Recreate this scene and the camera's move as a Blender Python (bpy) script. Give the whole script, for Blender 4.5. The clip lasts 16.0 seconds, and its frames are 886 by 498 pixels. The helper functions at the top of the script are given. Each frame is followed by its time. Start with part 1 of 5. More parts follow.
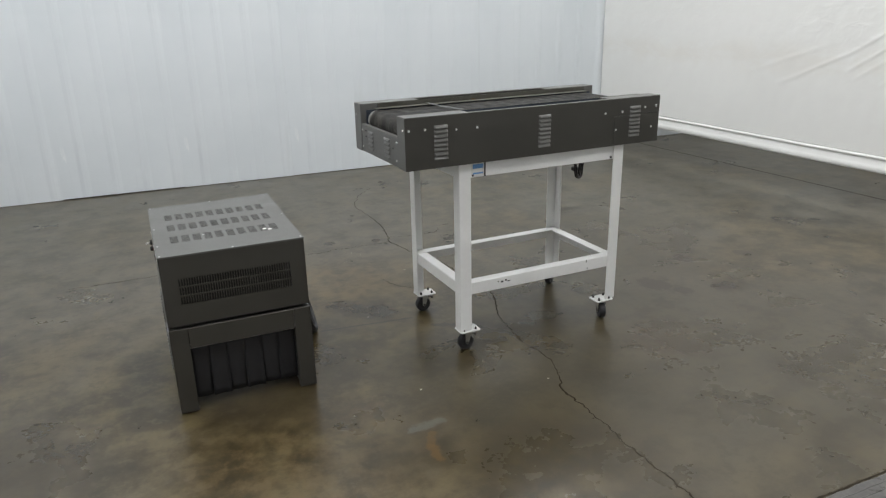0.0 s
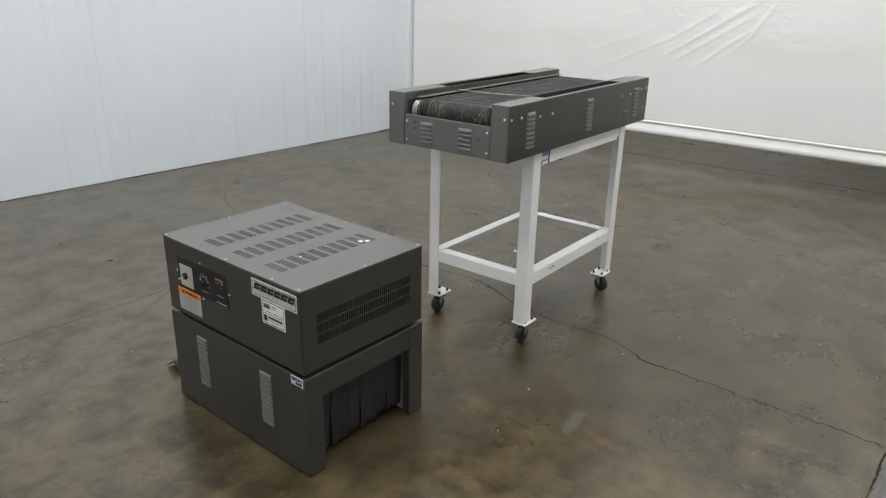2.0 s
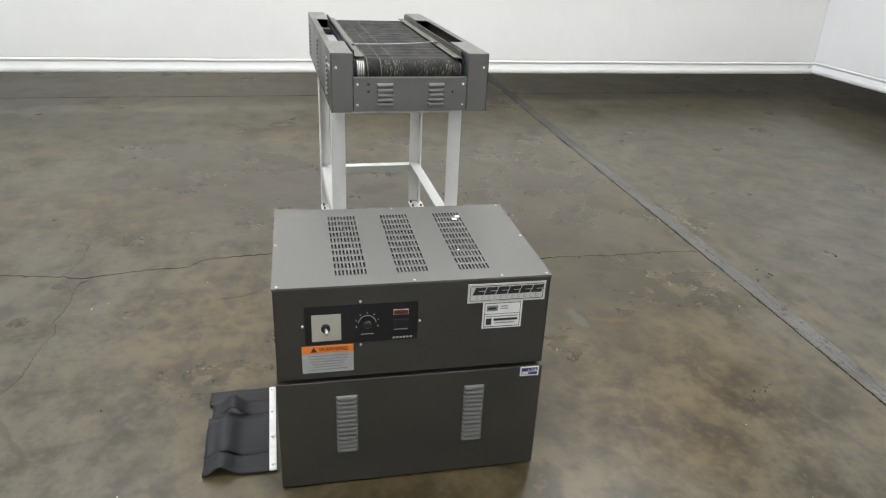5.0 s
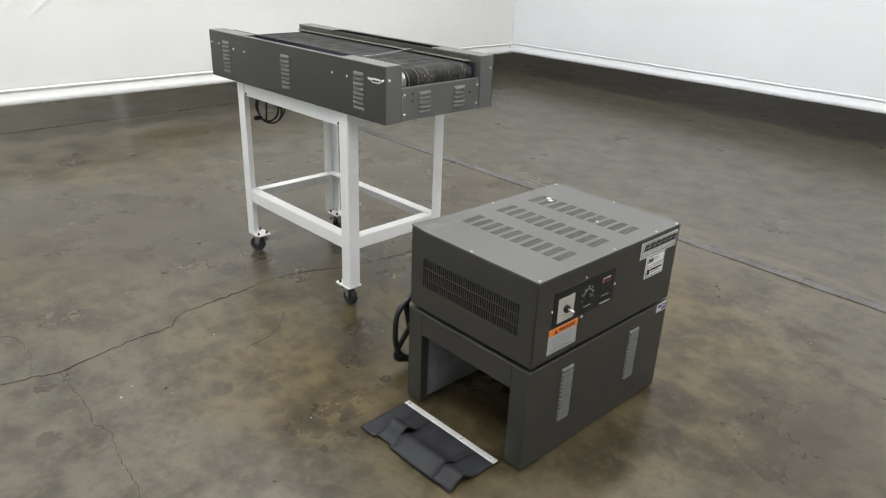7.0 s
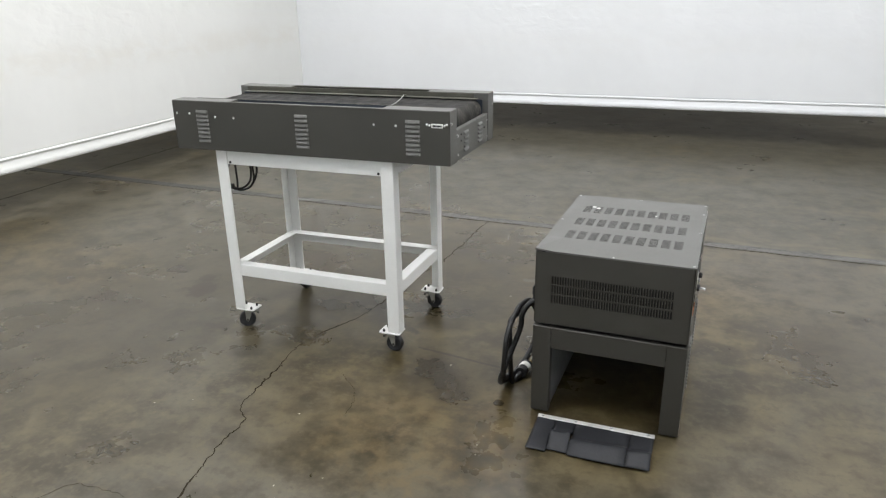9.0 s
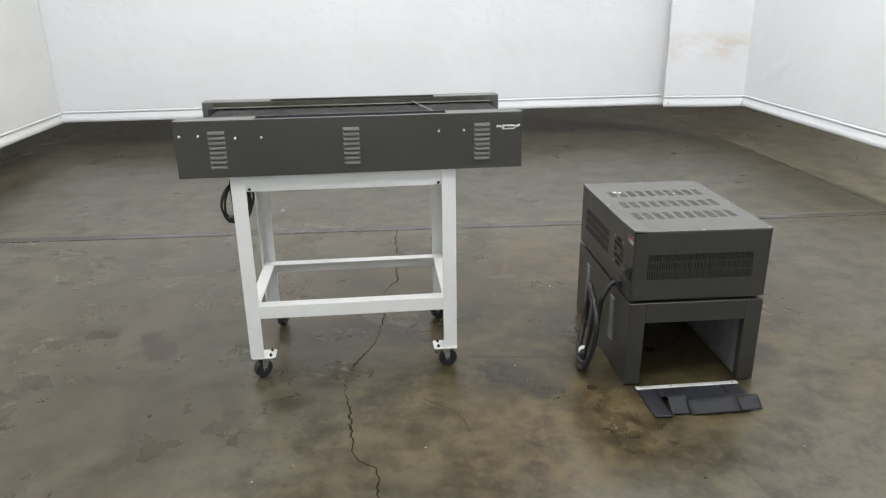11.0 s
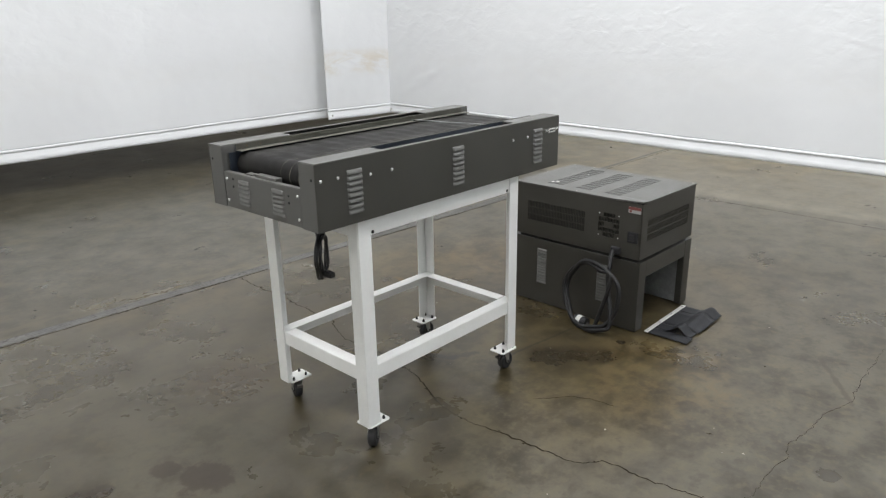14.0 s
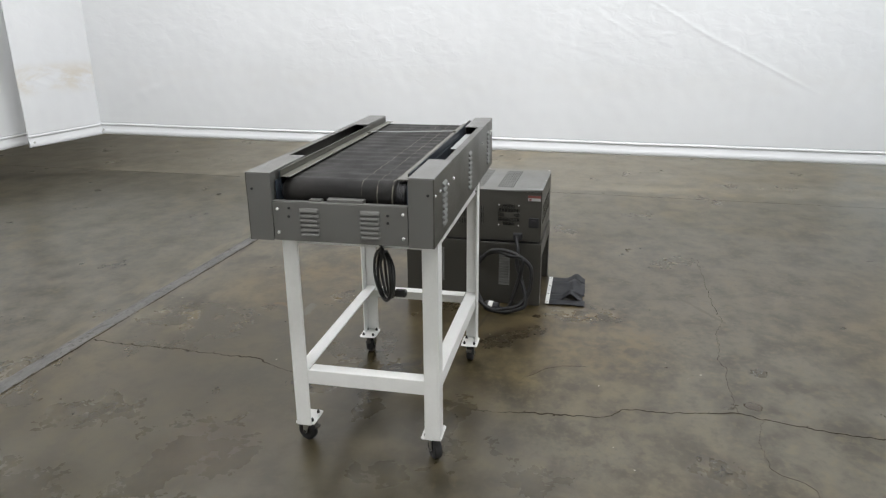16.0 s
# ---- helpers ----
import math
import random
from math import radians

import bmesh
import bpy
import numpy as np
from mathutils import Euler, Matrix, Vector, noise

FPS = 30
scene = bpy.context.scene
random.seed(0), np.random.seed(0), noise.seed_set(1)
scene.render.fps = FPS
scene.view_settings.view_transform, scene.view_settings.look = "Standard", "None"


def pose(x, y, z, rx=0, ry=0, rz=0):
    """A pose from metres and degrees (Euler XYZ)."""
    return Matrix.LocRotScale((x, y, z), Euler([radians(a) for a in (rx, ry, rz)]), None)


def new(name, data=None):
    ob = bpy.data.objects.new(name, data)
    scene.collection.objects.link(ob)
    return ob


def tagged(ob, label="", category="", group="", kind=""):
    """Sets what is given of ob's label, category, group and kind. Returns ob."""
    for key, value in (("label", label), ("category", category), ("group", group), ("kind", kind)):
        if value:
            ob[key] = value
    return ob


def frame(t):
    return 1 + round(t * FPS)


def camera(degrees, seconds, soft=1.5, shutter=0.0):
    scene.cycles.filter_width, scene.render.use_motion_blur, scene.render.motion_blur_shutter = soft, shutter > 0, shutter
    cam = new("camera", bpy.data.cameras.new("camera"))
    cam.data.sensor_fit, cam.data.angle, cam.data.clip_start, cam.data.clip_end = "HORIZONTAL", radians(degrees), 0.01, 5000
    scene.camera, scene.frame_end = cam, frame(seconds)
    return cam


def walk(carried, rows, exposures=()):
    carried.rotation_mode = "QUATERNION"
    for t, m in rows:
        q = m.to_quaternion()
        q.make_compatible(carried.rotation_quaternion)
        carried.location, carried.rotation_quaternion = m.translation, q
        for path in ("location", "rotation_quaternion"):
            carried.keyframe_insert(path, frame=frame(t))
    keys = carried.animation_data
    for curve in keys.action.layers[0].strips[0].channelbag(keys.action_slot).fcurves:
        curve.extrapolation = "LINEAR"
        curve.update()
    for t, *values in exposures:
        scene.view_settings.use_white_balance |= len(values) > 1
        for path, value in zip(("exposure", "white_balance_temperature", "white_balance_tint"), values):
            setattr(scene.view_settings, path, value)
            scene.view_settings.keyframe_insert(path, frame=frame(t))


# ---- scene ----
EXPOSURES = [(0.0, -0.22), (1.5, -0.15), (3.0, 0.02), (4.0, 0.17), (7.0, 0.23), (8.5, 0.23), (9.0, 0.21), (11.5, 0.18), (12.5, 0.10), (14.0, 0.03), (16.0, 0.03)]
cam = camera(64.62, 16.0, 1.25)
PATH = [
    (0.0, -0.068, 0.103, 1.508, 70.83, 1.17, -26.12),
    (0.5, -0.383, 0.318, 1.499, 70.16, -1.11, -32.70),
    (1.0, -0.721, 0.575, 1.512, 69.49, -0.36, -39.65),
    (1.5, -0.981, 0.919, 1.509, 68.98, -0.07, -46.18),
    (2.0, -1.195, 1.267, 1.500, 69.47, -1.15, -52.29),
    (2.5, -1.397, 1.626, 1.533, 68.90, -0.86, -58.96),
    (3.0, -1.460, 2.007, 1.496, 66.79, -1.37, -67.56),
    (3.5, -1.518, 2.366, 1.490, 65.88, -3.23, -77.40),
    (4.0, -1.617, 2.708, 1.525, 65.23, -3.11, -86.96),
    (4.2, -1.608, 2.849, 1.509, 65.27, -2.49, -90.48),
    (4.7, -1.606, 3.219, 1.505, 65.43, -2.42, -99.00),
    (5.2, -1.506, 3.599, 1.497, 65.79, -2.28, -105.92),
    (5.7, -1.343, 3.974, 1.487, 66.19, -2.14, -112.65),
    (6.0, -1.230, 4.190, 1.484, 66.35, -2.07, -117.18),
    (6.3, -1.115, 4.397, 1.483, 66.41, -2.04, -122.45),
    (6.5, -1.088, 4.519, 1.492, 66.06, -2.59, -126.78),
    (7.0, -0.962, 4.903, 1.504, 66.52, -2.09, -134.65),
    (7.5, -0.697, 5.165, 1.501, 67.62, 0.62, -144.63),
    (8.0, -0.464, 5.411, 1.511, 68.60, -1.56, -150.71),
    (8.5, -0.226, 5.645, 1.561, 69.34, 0.79, -155.14),
    (9.0, 0.099, 5.753, 1.527, 69.71, 0.95, -159.92),
    (9.2, 0.225, 5.771, 1.515, 70.53, 1.28, -161.78),
    (9.7, 0.560, 5.881, 1.512, 70.50, 1.21, -167.34),
    (10.2, 0.950, 5.930, 1.508, 70.45, 1.04, -174.17),
    (10.7, 1.352, 5.918, 1.502, 70.38, 0.87, -181.63),
    (11.0, 1.584, 5.882, 1.501, 70.37, 0.80, -186.14),
    (11.3, 1.796, 5.823, 1.500, 70.35, 0.78, -190.50),
    (11.5, 1.943, 5.834, 1.510, 69.91, 1.15, -192.54),
    (12.0, 2.259, 5.730, 1.486, 70.54, -0.23, -200.40),
    (12.5, 2.592, 5.532, 1.509, 70.77, 1.38, -207.45),
    (13.0, 3.004, 5.404, 1.530, 71.21, 0.29, -215.43),
    (13.5, 3.285, 5.186, 1.508, 71.50, -0.71, -224.61),
    (14.0, 3.546, 4.882, 1.510, 71.38, 0.89, -227.88),
    (14.5, 3.840, 4.633, 1.522, 71.24, 1.21, -238.07),
    (15.0, 4.025, 4.339, 1.509, 71.14, 0.99, -244.60),
    (15.5, 4.121, 3.994, 1.529, 71.33, 1.10, -250.48),
    (16.0, 4.238, 3.651, 1.539, 71.64, 0.38, -258.72),
]
walk(cam, [(t, pose(*place)) for t, *place in PATH], EXPOSURES)


# ---- light ----
world = bpy.data.worlds.new("world")
scene.world = world
world.use_nodes = True
world.node_tree.nodes["Background"].inputs[0].default_value = (0.75, 0.85, 1.0, 1)
world.node_tree.nodes["Background"].inputs[1].default_value = 0.02


# Overhead area light out of view, with no fixture modelled.
def unseen_overhead_light(x, y, z, sx, sy, watts):
    lamp = bpy.data.lights.new("unseen_overhead_light", "AREA")
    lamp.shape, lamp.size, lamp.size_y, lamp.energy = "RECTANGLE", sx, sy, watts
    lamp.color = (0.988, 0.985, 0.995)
    ob = new("unseen_overhead_light", lamp)
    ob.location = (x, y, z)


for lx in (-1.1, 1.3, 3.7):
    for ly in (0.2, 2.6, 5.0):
        unseen_overhead_light(lx, ly, 4.45, 0.5, 1.4, 43 if ly < 1 else 57 if lx < 0 and ly > 4 else 49)
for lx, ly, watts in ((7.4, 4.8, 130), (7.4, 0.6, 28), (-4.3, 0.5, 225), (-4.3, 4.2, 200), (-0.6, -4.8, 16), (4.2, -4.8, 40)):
    unseen_overhead_light(lx, ly, 4.45, 0.5, 1.4, watts)      # unseen lights added in the bays behind the curtains


# ---- materials ----
class Nodes:
    """A short way to write node materials."""

    def __init__(self, name):
        self.mat = bpy.data.materials.new(name)
        self.mat.use_nodes = True
        self.t = self.mat.node_tree
        self.bsdf = self.t.nodes["Principled BSDF"]
        self.co = self.t.nodes.new("ShaderNodeTexCoord").outputs["Object"]

    def put(self, socket, value):
        if isinstance(value, bpy.types.NodeSocket):
            self.t.links.new(value, socket)
        else:
            socket.default_value = value

    def noise(self, scale, detail=4.0, rough=0.55, distort=0.0, co=None, w=None):
        n = self.t.nodes.new("ShaderNodeTexNoise")
        self.put(n.inputs["Vector"], co or self.co)
        n.inputs["Scale"].default_value = scale
        n.inputs["Detail"].default_value = detail
        n.inputs["Roughness"].default_value = rough
        n.inputs["Distortion"].default_value = distort
        return n.outputs["Fac"]

    def ramp(self, fac, lo, hi, a=0.0, b=1.0):
        n = self.t.nodes.new("ShaderNodeMapRange")
        n.interpolation_type = "SMOOTHSTEP"
        for i, v in enumerate((fac, lo, hi, a, b)):
            self.put(n.inputs[i], v)
        return n.outputs[0]

    def math(self, op, a, b=0.0):
        n = self.t.nodes.new("ShaderNodeMath")
        n.operation = op
        self.put(n.inputs[0], a)
        self.put(n.inputs[1], b)
        return n.outputs[0]

    def mix(self, fac, a, b, blend="MIX"):
        n = self.t.nodes.new("ShaderNodeMix")
        n.data_type, n.blend_type = "RGBA", blend
        self.put(n.inputs[0], fac)
        self.put(n.inputs[6], a if isinstance(a, bpy.types.NodeSocket) else (*a, 1))
        self.put(n.inputs[7], b if isinstance(b, bpy.types.NodeSocket) else (*b, 1))
        return n.outputs[2]

    def stretch(self, sx, sy, sz, lx=0.0, ly=0.0, lz=0.0):
        n = self.t.nodes.new("ShaderNodeMapping")
        self.put(n.inputs[0], self.co)
        n.inputs["Scale"].default_value = (sx, sy, sz)
        n.inputs["Location"].default_value = (lx, ly, lz)
        return n.outputs[0]

    def xyz(self, co=None):
        n = self.t.nodes.new("ShaderNodeSeparateXYZ")
        self.put(n.inputs[0], co or self.co)
        return n.outputs

    def bump(self, height, strength=0.2, depth=0.01):
        n = self.t.nodes.new("ShaderNodeBump")
        n.inputs["Strength"].default_value = strength
        n.inputs["Distance"].default_value = depth
        self.put(n.inputs["Height"], height)
        self.put(self.bsdf.inputs["Normal"], n.outputs[0])

    def done(self, color, rough=0.5, metal=0.0, spec=0.5):
        b = self.bsdf.inputs
        self.put(b["Base Color"], color if isinstance(color, bpy.types.NodeSocket) else (*color, 1))
        self.put(b["Roughness"], rough)
        self.put(b["Metallic"], metal)
        self.put(b["Specular IOR Level"], spec)
        return self.mat


def scale(c, k):
    return tuple(min(1.0, v * k) for v in c)


def surface(name, color, rough, metal=0.0, vary=0.12, size=6.0, grain=220.0, bump=0.06, spec=0.5, worn=None, worn_at=0.68):
    """Paint, plastic or metal with blotches, fine grain and, where given, worn spots of another colour."""
    n = Nodes(name)
    blot = n.noise(size, 4, 0.6)
    fine = n.noise(grain, 2, 0.6)
    col = n.mix(n.ramp(blot, 0.3, 0.7), scale(color, 1 - vary), scale(color, 1 + vary))
    col = n.mix(n.ramp(fine, 0.35, 0.65, 0.0, 0.35), col, scale(color, 1 - 1.6 * vary))
    if worn:
        spot = n.noise(size * 5, 6, 0.7, 0.4)
        col = n.mix(n.ramp(spot, worn_at, worn_at + 0.05), col, worn)
    if bump:
        n.bump(fine, bump, 0.002)
    return n.done(col, n.ramp(blot, 0.25, 0.75, rough * 0.85, min(1.0, rough * 1.2)), metal, spec)


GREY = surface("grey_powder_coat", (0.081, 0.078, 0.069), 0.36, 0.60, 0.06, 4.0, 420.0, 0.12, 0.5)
# Same coat as GREY, lightened for the light on lid, ends and louvers.
GREY_LIGHT = surface("grey_coat_lit", (0.130, 0.129, 0.121), 0.40, 0.30, 0.06, 4.0, 420.0, 0.12, 0.5)
WHITE = surface("white_enamel", (0.80, 0.80, 0.78), 0.38, 0.0, 0.03, 9.0, 90.0, 0.12, 0.5, (0.33, 0.31, 0.28), 0.76)
STEEL = surface("zinc_steel", (0.52, 0.52, 0.50), 0.32, 0.9, 0.15, 20.0, 200.0, 0.05)
SCREW = surface("bright_screw", (0.80, 0.80, 0.78), 0.25, 0.6, 0.08, 40.0, 200.0, 0.0)
ALUMINIUM = surface("aluminium_bar", (0.80, 0.80, 0.77), 0.40, 0.45, 0.08, 30.0, 300.0, 0.05)
GALVANIZED = surface("galvanized_liner", (0.33, 0.34, 0.34), 0.45, 0.55, 0.2, 12.0, 80.0, 0.05)
RAIL = surface("worn_guide_rail", (0.090, 0.088, 0.072), 0.45, 0.4, 0.25, 7.0, 120.0, 0.05, 0.5, (0.14, 0.085, 0.025), 0.62)
# Near-black: shade put into holes, gaps and interiors; also dark fittings and chips.
DARK = surface("shade_and_dark_parts", (0.012, 0.012, 0.012), 0.7, 0.0, 0.2, 8.0, 80.0, 0.0)
# For the channel beside the belt: its shade is put into the colour.
GAP = surface("shaded_gap", (0.008, 0.008, 0.009), 0.35, 0.0, 0.2, 8.0, 80.0, 0.0)
RAIL_FOOT = surface("pale_rail_foot", (0.120, 0.117, 0.098), 0.42, 0.4, 0.2, 9.0, 120.0, 0.05)
FORK = surface("dull_caster_steel", (0.13, 0.125, 0.115), 0.45, 0.6, 0.2, 30.0, 200.0, 0.05)
RUBBER = surface("black_rubber", (0.016, 0.016, 0.018), 0.55, 0.0, 0.25, 15.0, 200.0, 0.12)
CORD = surface("black_cord", (0.013, 0.013, 0.014), 0.42, 0.0, 0.2, 20.0, 200.0, 0.05)
CURTAIN = surface("rubber_curtain", (0.0165, 0.0175, 0.0210), 0.6, 0.0, 0.3, 9.0, 160.0, 0.15, 0.4)
BLACK_PANEL = surface("black_faceplate", (0.008, 0.008, 0.009), 0.4, 0.0, 0.2, 8.0, 300.0, 0.02)
BEIGE = surface("beige_switch_plate", (0.50, 0.48, 0.42), 0.4, 0.3, 0.06, 20.0, 300.0, 0.03)
SILVER = surface("silver_nameplate", (0.60, 0.60, 0.57), 0.4, 0.25, 0.06, 20.0, 300.0, 0.03)
PAPER = surface("white_sticker", (0.72, 0.72, 0.69), 0.5, 0.0, 0.04, 25.0, 200.0, 0.0)
PALE = surface("silvered_sticker", (0.34, 0.35, 0.34), 0.5, 0.0, 0.06, 25.0, 200.0, 0.0)
INK = surface("black_ink", (0.02, 0.02, 0.02), 0.5, 0.0, 0.05, 25.0, 200.0, 0.0)
GREY_INK = surface("grey_ink", (0.24, 0.24, 0.24), 0.5, 0.0, 0.05, 25.0, 200.0, 0.0)
ORANGE = surface("orange_print", (0.75, 0.20, 0.02), 0.5, 0.0, 0.05, 25.0, 200.0, 0.0)
RED = surface("red_lens", (0.16, 0.022, 0.022), 0.3, 0.0, 0.1, 25.0, 200.0, 0.0)
BLUE_STEEL = surface("blue_grey_frame", (0.040, 0.050, 0.066), 0.40, 0.3, 0.15, 12.0, 120.0, 0.05)
RED_INK = surface("faded_red_print", (0.17, 0.05, 0.042), 0.5, 0.0, 0.1, 25.0, 200.0, 0.0)
BLUE = surface("dark_blue_print", (0.02, 0.025, 0.12), 0.5, 0.0, 0.05, 25.0, 200.0, 0.0)
LIGHT_BLUE = surface("pale_blue_print", (0.12, 0.28, 0.55), 0.5, 0.0, 0.05, 25.0, 200.0, 0.0)
BRASS = surface("brass_prong", (0.5, 0.38, 0.16), 0.3, 0.9, 0.1, 25.0, 200.0, 0.0)
CHIP = surface("paint_flake", (0.42, 0.40, 0.34), 0.6, 0.0, 0.1, 25.0, 200.0, 0.0)
CEILING = surface("unseen_grey_ceiling", (0.40, 0.40, 0.39), 0.7, 0.0, 0.06, 1.0, 30.0, 0.05)
OUTER = surface("unseen_outer_wall", (0.60, 0.59, 0.56), 0.8, 0.0, 0.2, 0.7, 20.0, 0.05)


def belt_material():
    n = Nodes("woven_belt")
    x, y, z = n.xyz()
    wob = n.math("MULTIPLY", n.math("SUBTRACT", n.noise(7.0, 4, 0.6), 0.5), 0.014)
    yy = n.math("ADD", y, wob)
    weave = n.noise(260.0, 2, 0.5, 0.0, n.stretch(1, 2.2, 1))
    col = n.mix(n.ramp(n.noise(9.0, 4, 0.6, 0.0, n.stretch(0.35, 1, 1)), 0.35, 0.7), (0.0105, 0.0100, 0.0095), (0.0200, 0.0190, 0.0175))
    lines = 0.0
    for at, wide in ((0.156, 0.0022), (0.108, 0.0015), (0.058, 0.0015)):
        d = n.math("ABSOLUTE", n.math("SUBTRACT", yy, at))
        line = n.math("SUBTRACT", 1.0, n.ramp(d, wide * 0.4, wide * 1.6))
        lines = n.math("MAXIMUM", line, lines)
    broken = n.ramp(n.noise(30.0, 4, 0.7, 0.0, n.stretch(0.5, 1, 1)), 0.34, 0.56)
    col = n.mix(n.math("MULTIPLY", lines, broken), col, (0.135, 0.128, 0.105))
    # scuffs over the rollers
    ends = n.math("ADD", n.ramp(x, -0.575, -0.61), n.ramp(x, 0.60, 0.63, 0.0, 0.15))
    scuff = n.ramp(n.noise(260.0, 4, 0.75, 0.0, n.stretch(0.20, 1.3, 0.20)), 0.50, 0.68)
    rubbed = n.ramp(n.noise(11.0, 2, 0.5, 0.0, n.stretch(0.6, 1, 0.6)), 0.36, 0.60, 0.10, 1.0)
    scuff = n.math("MULTIPLY", scuff, rubbed)
    col = n.mix(n.math("MULTIPLY", n.math("MULTIPLY", ends, scuff), 1.0), col, (0.21, 0.198, 0.165))
    n.bump(weave, 0.25, 0.002)
    return n.done(col, n.ramp(n.noise(14.0, 3), 0.3, 0.7, 0.55, 0.70), 0.0, 0.18)


BELT = belt_material()


def floor_material():
    n = Nodes("stained_concrete")
    x, y, z = n.xyz()

    def warped(scale, amount, lx=0.0, ly=0.0):
        """The place shifted by a noise, so that blotches come out drawn and swirled."""
        t = n.t.nodes.new("ShaderNodeTexNoise")
        n.put(t.inputs["Vector"], n.stretch(1, 1, 1, lx, ly, 0))
        t.inputs["Scale"].default_value, t.inputs["Detail"].default_value = scale, 3.0
        sub = n.t.nodes.new("ShaderNodeVectorMath")
        sub.operation = "MULTIPLY_ADD"
        n.put(sub.inputs[0], t.outputs["Color"])
        sub.inputs[1].default_value = (amount, amount, 0)
        n.put(sub.inputs[2], n.stretch(1, 1, 1, lx, ly, 0))
        return sub.outputs[0]

    def near(px, py, rx, ry, rough, k):
        """One inside an uneven oval about a place, nought outside."""
        dx, dy = n.math("DIVIDE", n.math("SUBTRACT", x, px), rx), n.math("DIVIDE", n.math("SUBTRACT", y, py), ry)
        d = n.math("SQRT", n.math("ADD", n.math("MULTIPLY", dx, dx), n.math("MULTIPLY", dy, dy)))
        d = n.math("ADD", d, n.math("MULTIPLY", n.math("SUBTRACT", n.noise(rough, 4, 0.6, 0.0, n.stretch(1, 1, 1, px, py, 0)), 0.5), k))
        return n.ramp(d, 1.15, 0.55)

    def streak(p0, p1, wide, k=1.0):
        """One along a ragged stroke from p0 to p1."""
        ex, ey = p1[0] - p0[0], p1[1] - p0[1]
        along = n.math("DIVIDE", n.math("ADD", n.math("MULTIPLY", n.math("SUBTRACT", x, p0[0]), ex), n.math("MULTIPLY", n.math("SUBTRACT", y, p0[1]), ey)), ex * ex + ey * ey)
        along = n.math("MINIMUM", n.math("MAXIMUM", along, 0.0), 1.0)
        dx = n.math("SUBTRACT", n.math("SUBTRACT", x, p0[0]), n.math("MULTIPLY", along, ex))
        dy = n.math("SUBTRACT", n.math("SUBTRACT", y, p0[1]), n.math("MULTIPLY", along, ey))
        d = n.math("SQRT", n.math("ADD", n.math("MULTIPLY", dx, dx), n.math("MULTIPLY", dy, dy)))
        d = n.math("ADD", d, n.math("MULTIPLY", n.math("SUBTRACT", n.noise(24.0, 4, 0.65, 0.0, n.stretch(1, 1, 1, p0[0], p0[1], 0)), 0.5), wide * 2.2 * k))
        return n.ramp(d, wide, wide * 0.35)

    w1, w2, w3 = warped(1.3, 0.40), warped(3.0, 0.10, 3.0, 8.0), warped(8.0, 0.030, 1.0, 5.0)
    big = n.noise(0.55, 3, 0.5, 0.3)
    m1 = n.noise(1.9, 6, 0.62, 0.0, w1)
    m2 = n.noise(5.2, 5, 0.54, 0.0, w2)
    m3 = n.noise(15.0, 4, 0.58, 0.0, w3)
    m4 = n.noise(40.0, 3, 0.55, 0.0, w3)
    fine = n.noise(90.0, 3, 0.55)
    dark = (0.0258, 0.0202, 0.0101)
    past = n.ramp(n.math("ADD", y, n.math("MULTIPLY", n.math("SUBTRACT", n.noise(1.2, 4), 0.5), 1.0)), 1.35, 0.75)
    grey = n.mix(n.ramp(m1, 0.36, 0.64), (0.0608, 0.0530, 0.0364), (0.0884, 0.0792, 0.0576))
    brown = n.mix(n.ramp(m1, 0.34, 0.66), (0.0404, 0.0297, 0.0121), (0.0826, 0.0641, 0.0304))
    ground = n.math("MAXIMUM", near(0.85, 2.75, 1.5, 1.45, 1.3, 0.9), n.math("MULTIPLY", n.ramp(big, 0.47, 0.62), 0.7))
    col = n.mix(n.math("MULTIPLY", ground, n.math("SUBTRACT", 1.0, n.math("MULTIPLY", past, 0.8))), grey, brown)
    col = n.mix(n.math("MULTIPLY", past, 0.6), col, (0.0602, 0.0559, 0.0396))
    # soft pale bloom and darker, oilier patches at hand's-breadth size
    col = n.mix(n.ramp(m2, 0.47, 0.66, 0.0, 0.78), col, n.mix(ground, (0.1015, 0.0912, 0.0648), (0.1221, 0.0946, 0.0454)))
    col = n.mix(n.ramp(m2, 0.51, 0.33, 0.0, 0.70), col, dark)
    col = n.mix(n.ramp(m3, 0.50, 0.68, 0.0, 0.50), col, (0.1160, 0.0950, 0.0551))
    col = n.mix(n.ramp(m3, 0.49, 0.32, 0.0, 0.42), col, dark)
    flecked = n.ramp(n.noise(1.7, 3, 0.5, 0.0, n.stretch(1, 1, 1, 7.0, 2.0, 0)), 0.40, 0.62, 0.25, 1.0)
    col = n.mix(n.math("MULTIPLY", n.ramp(m4, 0.50, 0.70, 0.0, 0.36), flecked), col, (0.1250, 0.1030, 0.0621))
    col = n.mix(n.math("MULTIPLY", n.ramp(m4, 0.46, 0.30, 0.0, 0.30), flecked), col, dark)
    # rusty bloom beside the oven
    rust = n.math("MULTIPLY", n.math("MAXIMUM", near(0.45, 2.20, 0.55, 0.40, 3.0, 1.2), near(0.95, 3.75, 0.45, 0.40, 3.0, 1.2)), n.ramp(m3, 0.42, 0.62))
    col = n.mix(n.math("MULTIPLY", rust, 0.32), col, (0.1290, 0.0843, 0.0341))
    # worn pale band along the joint
    seam = n.math("ADD", n.math("SUBTRACT", y, 1.310), n.math("MULTIPLY", x, 0.050))
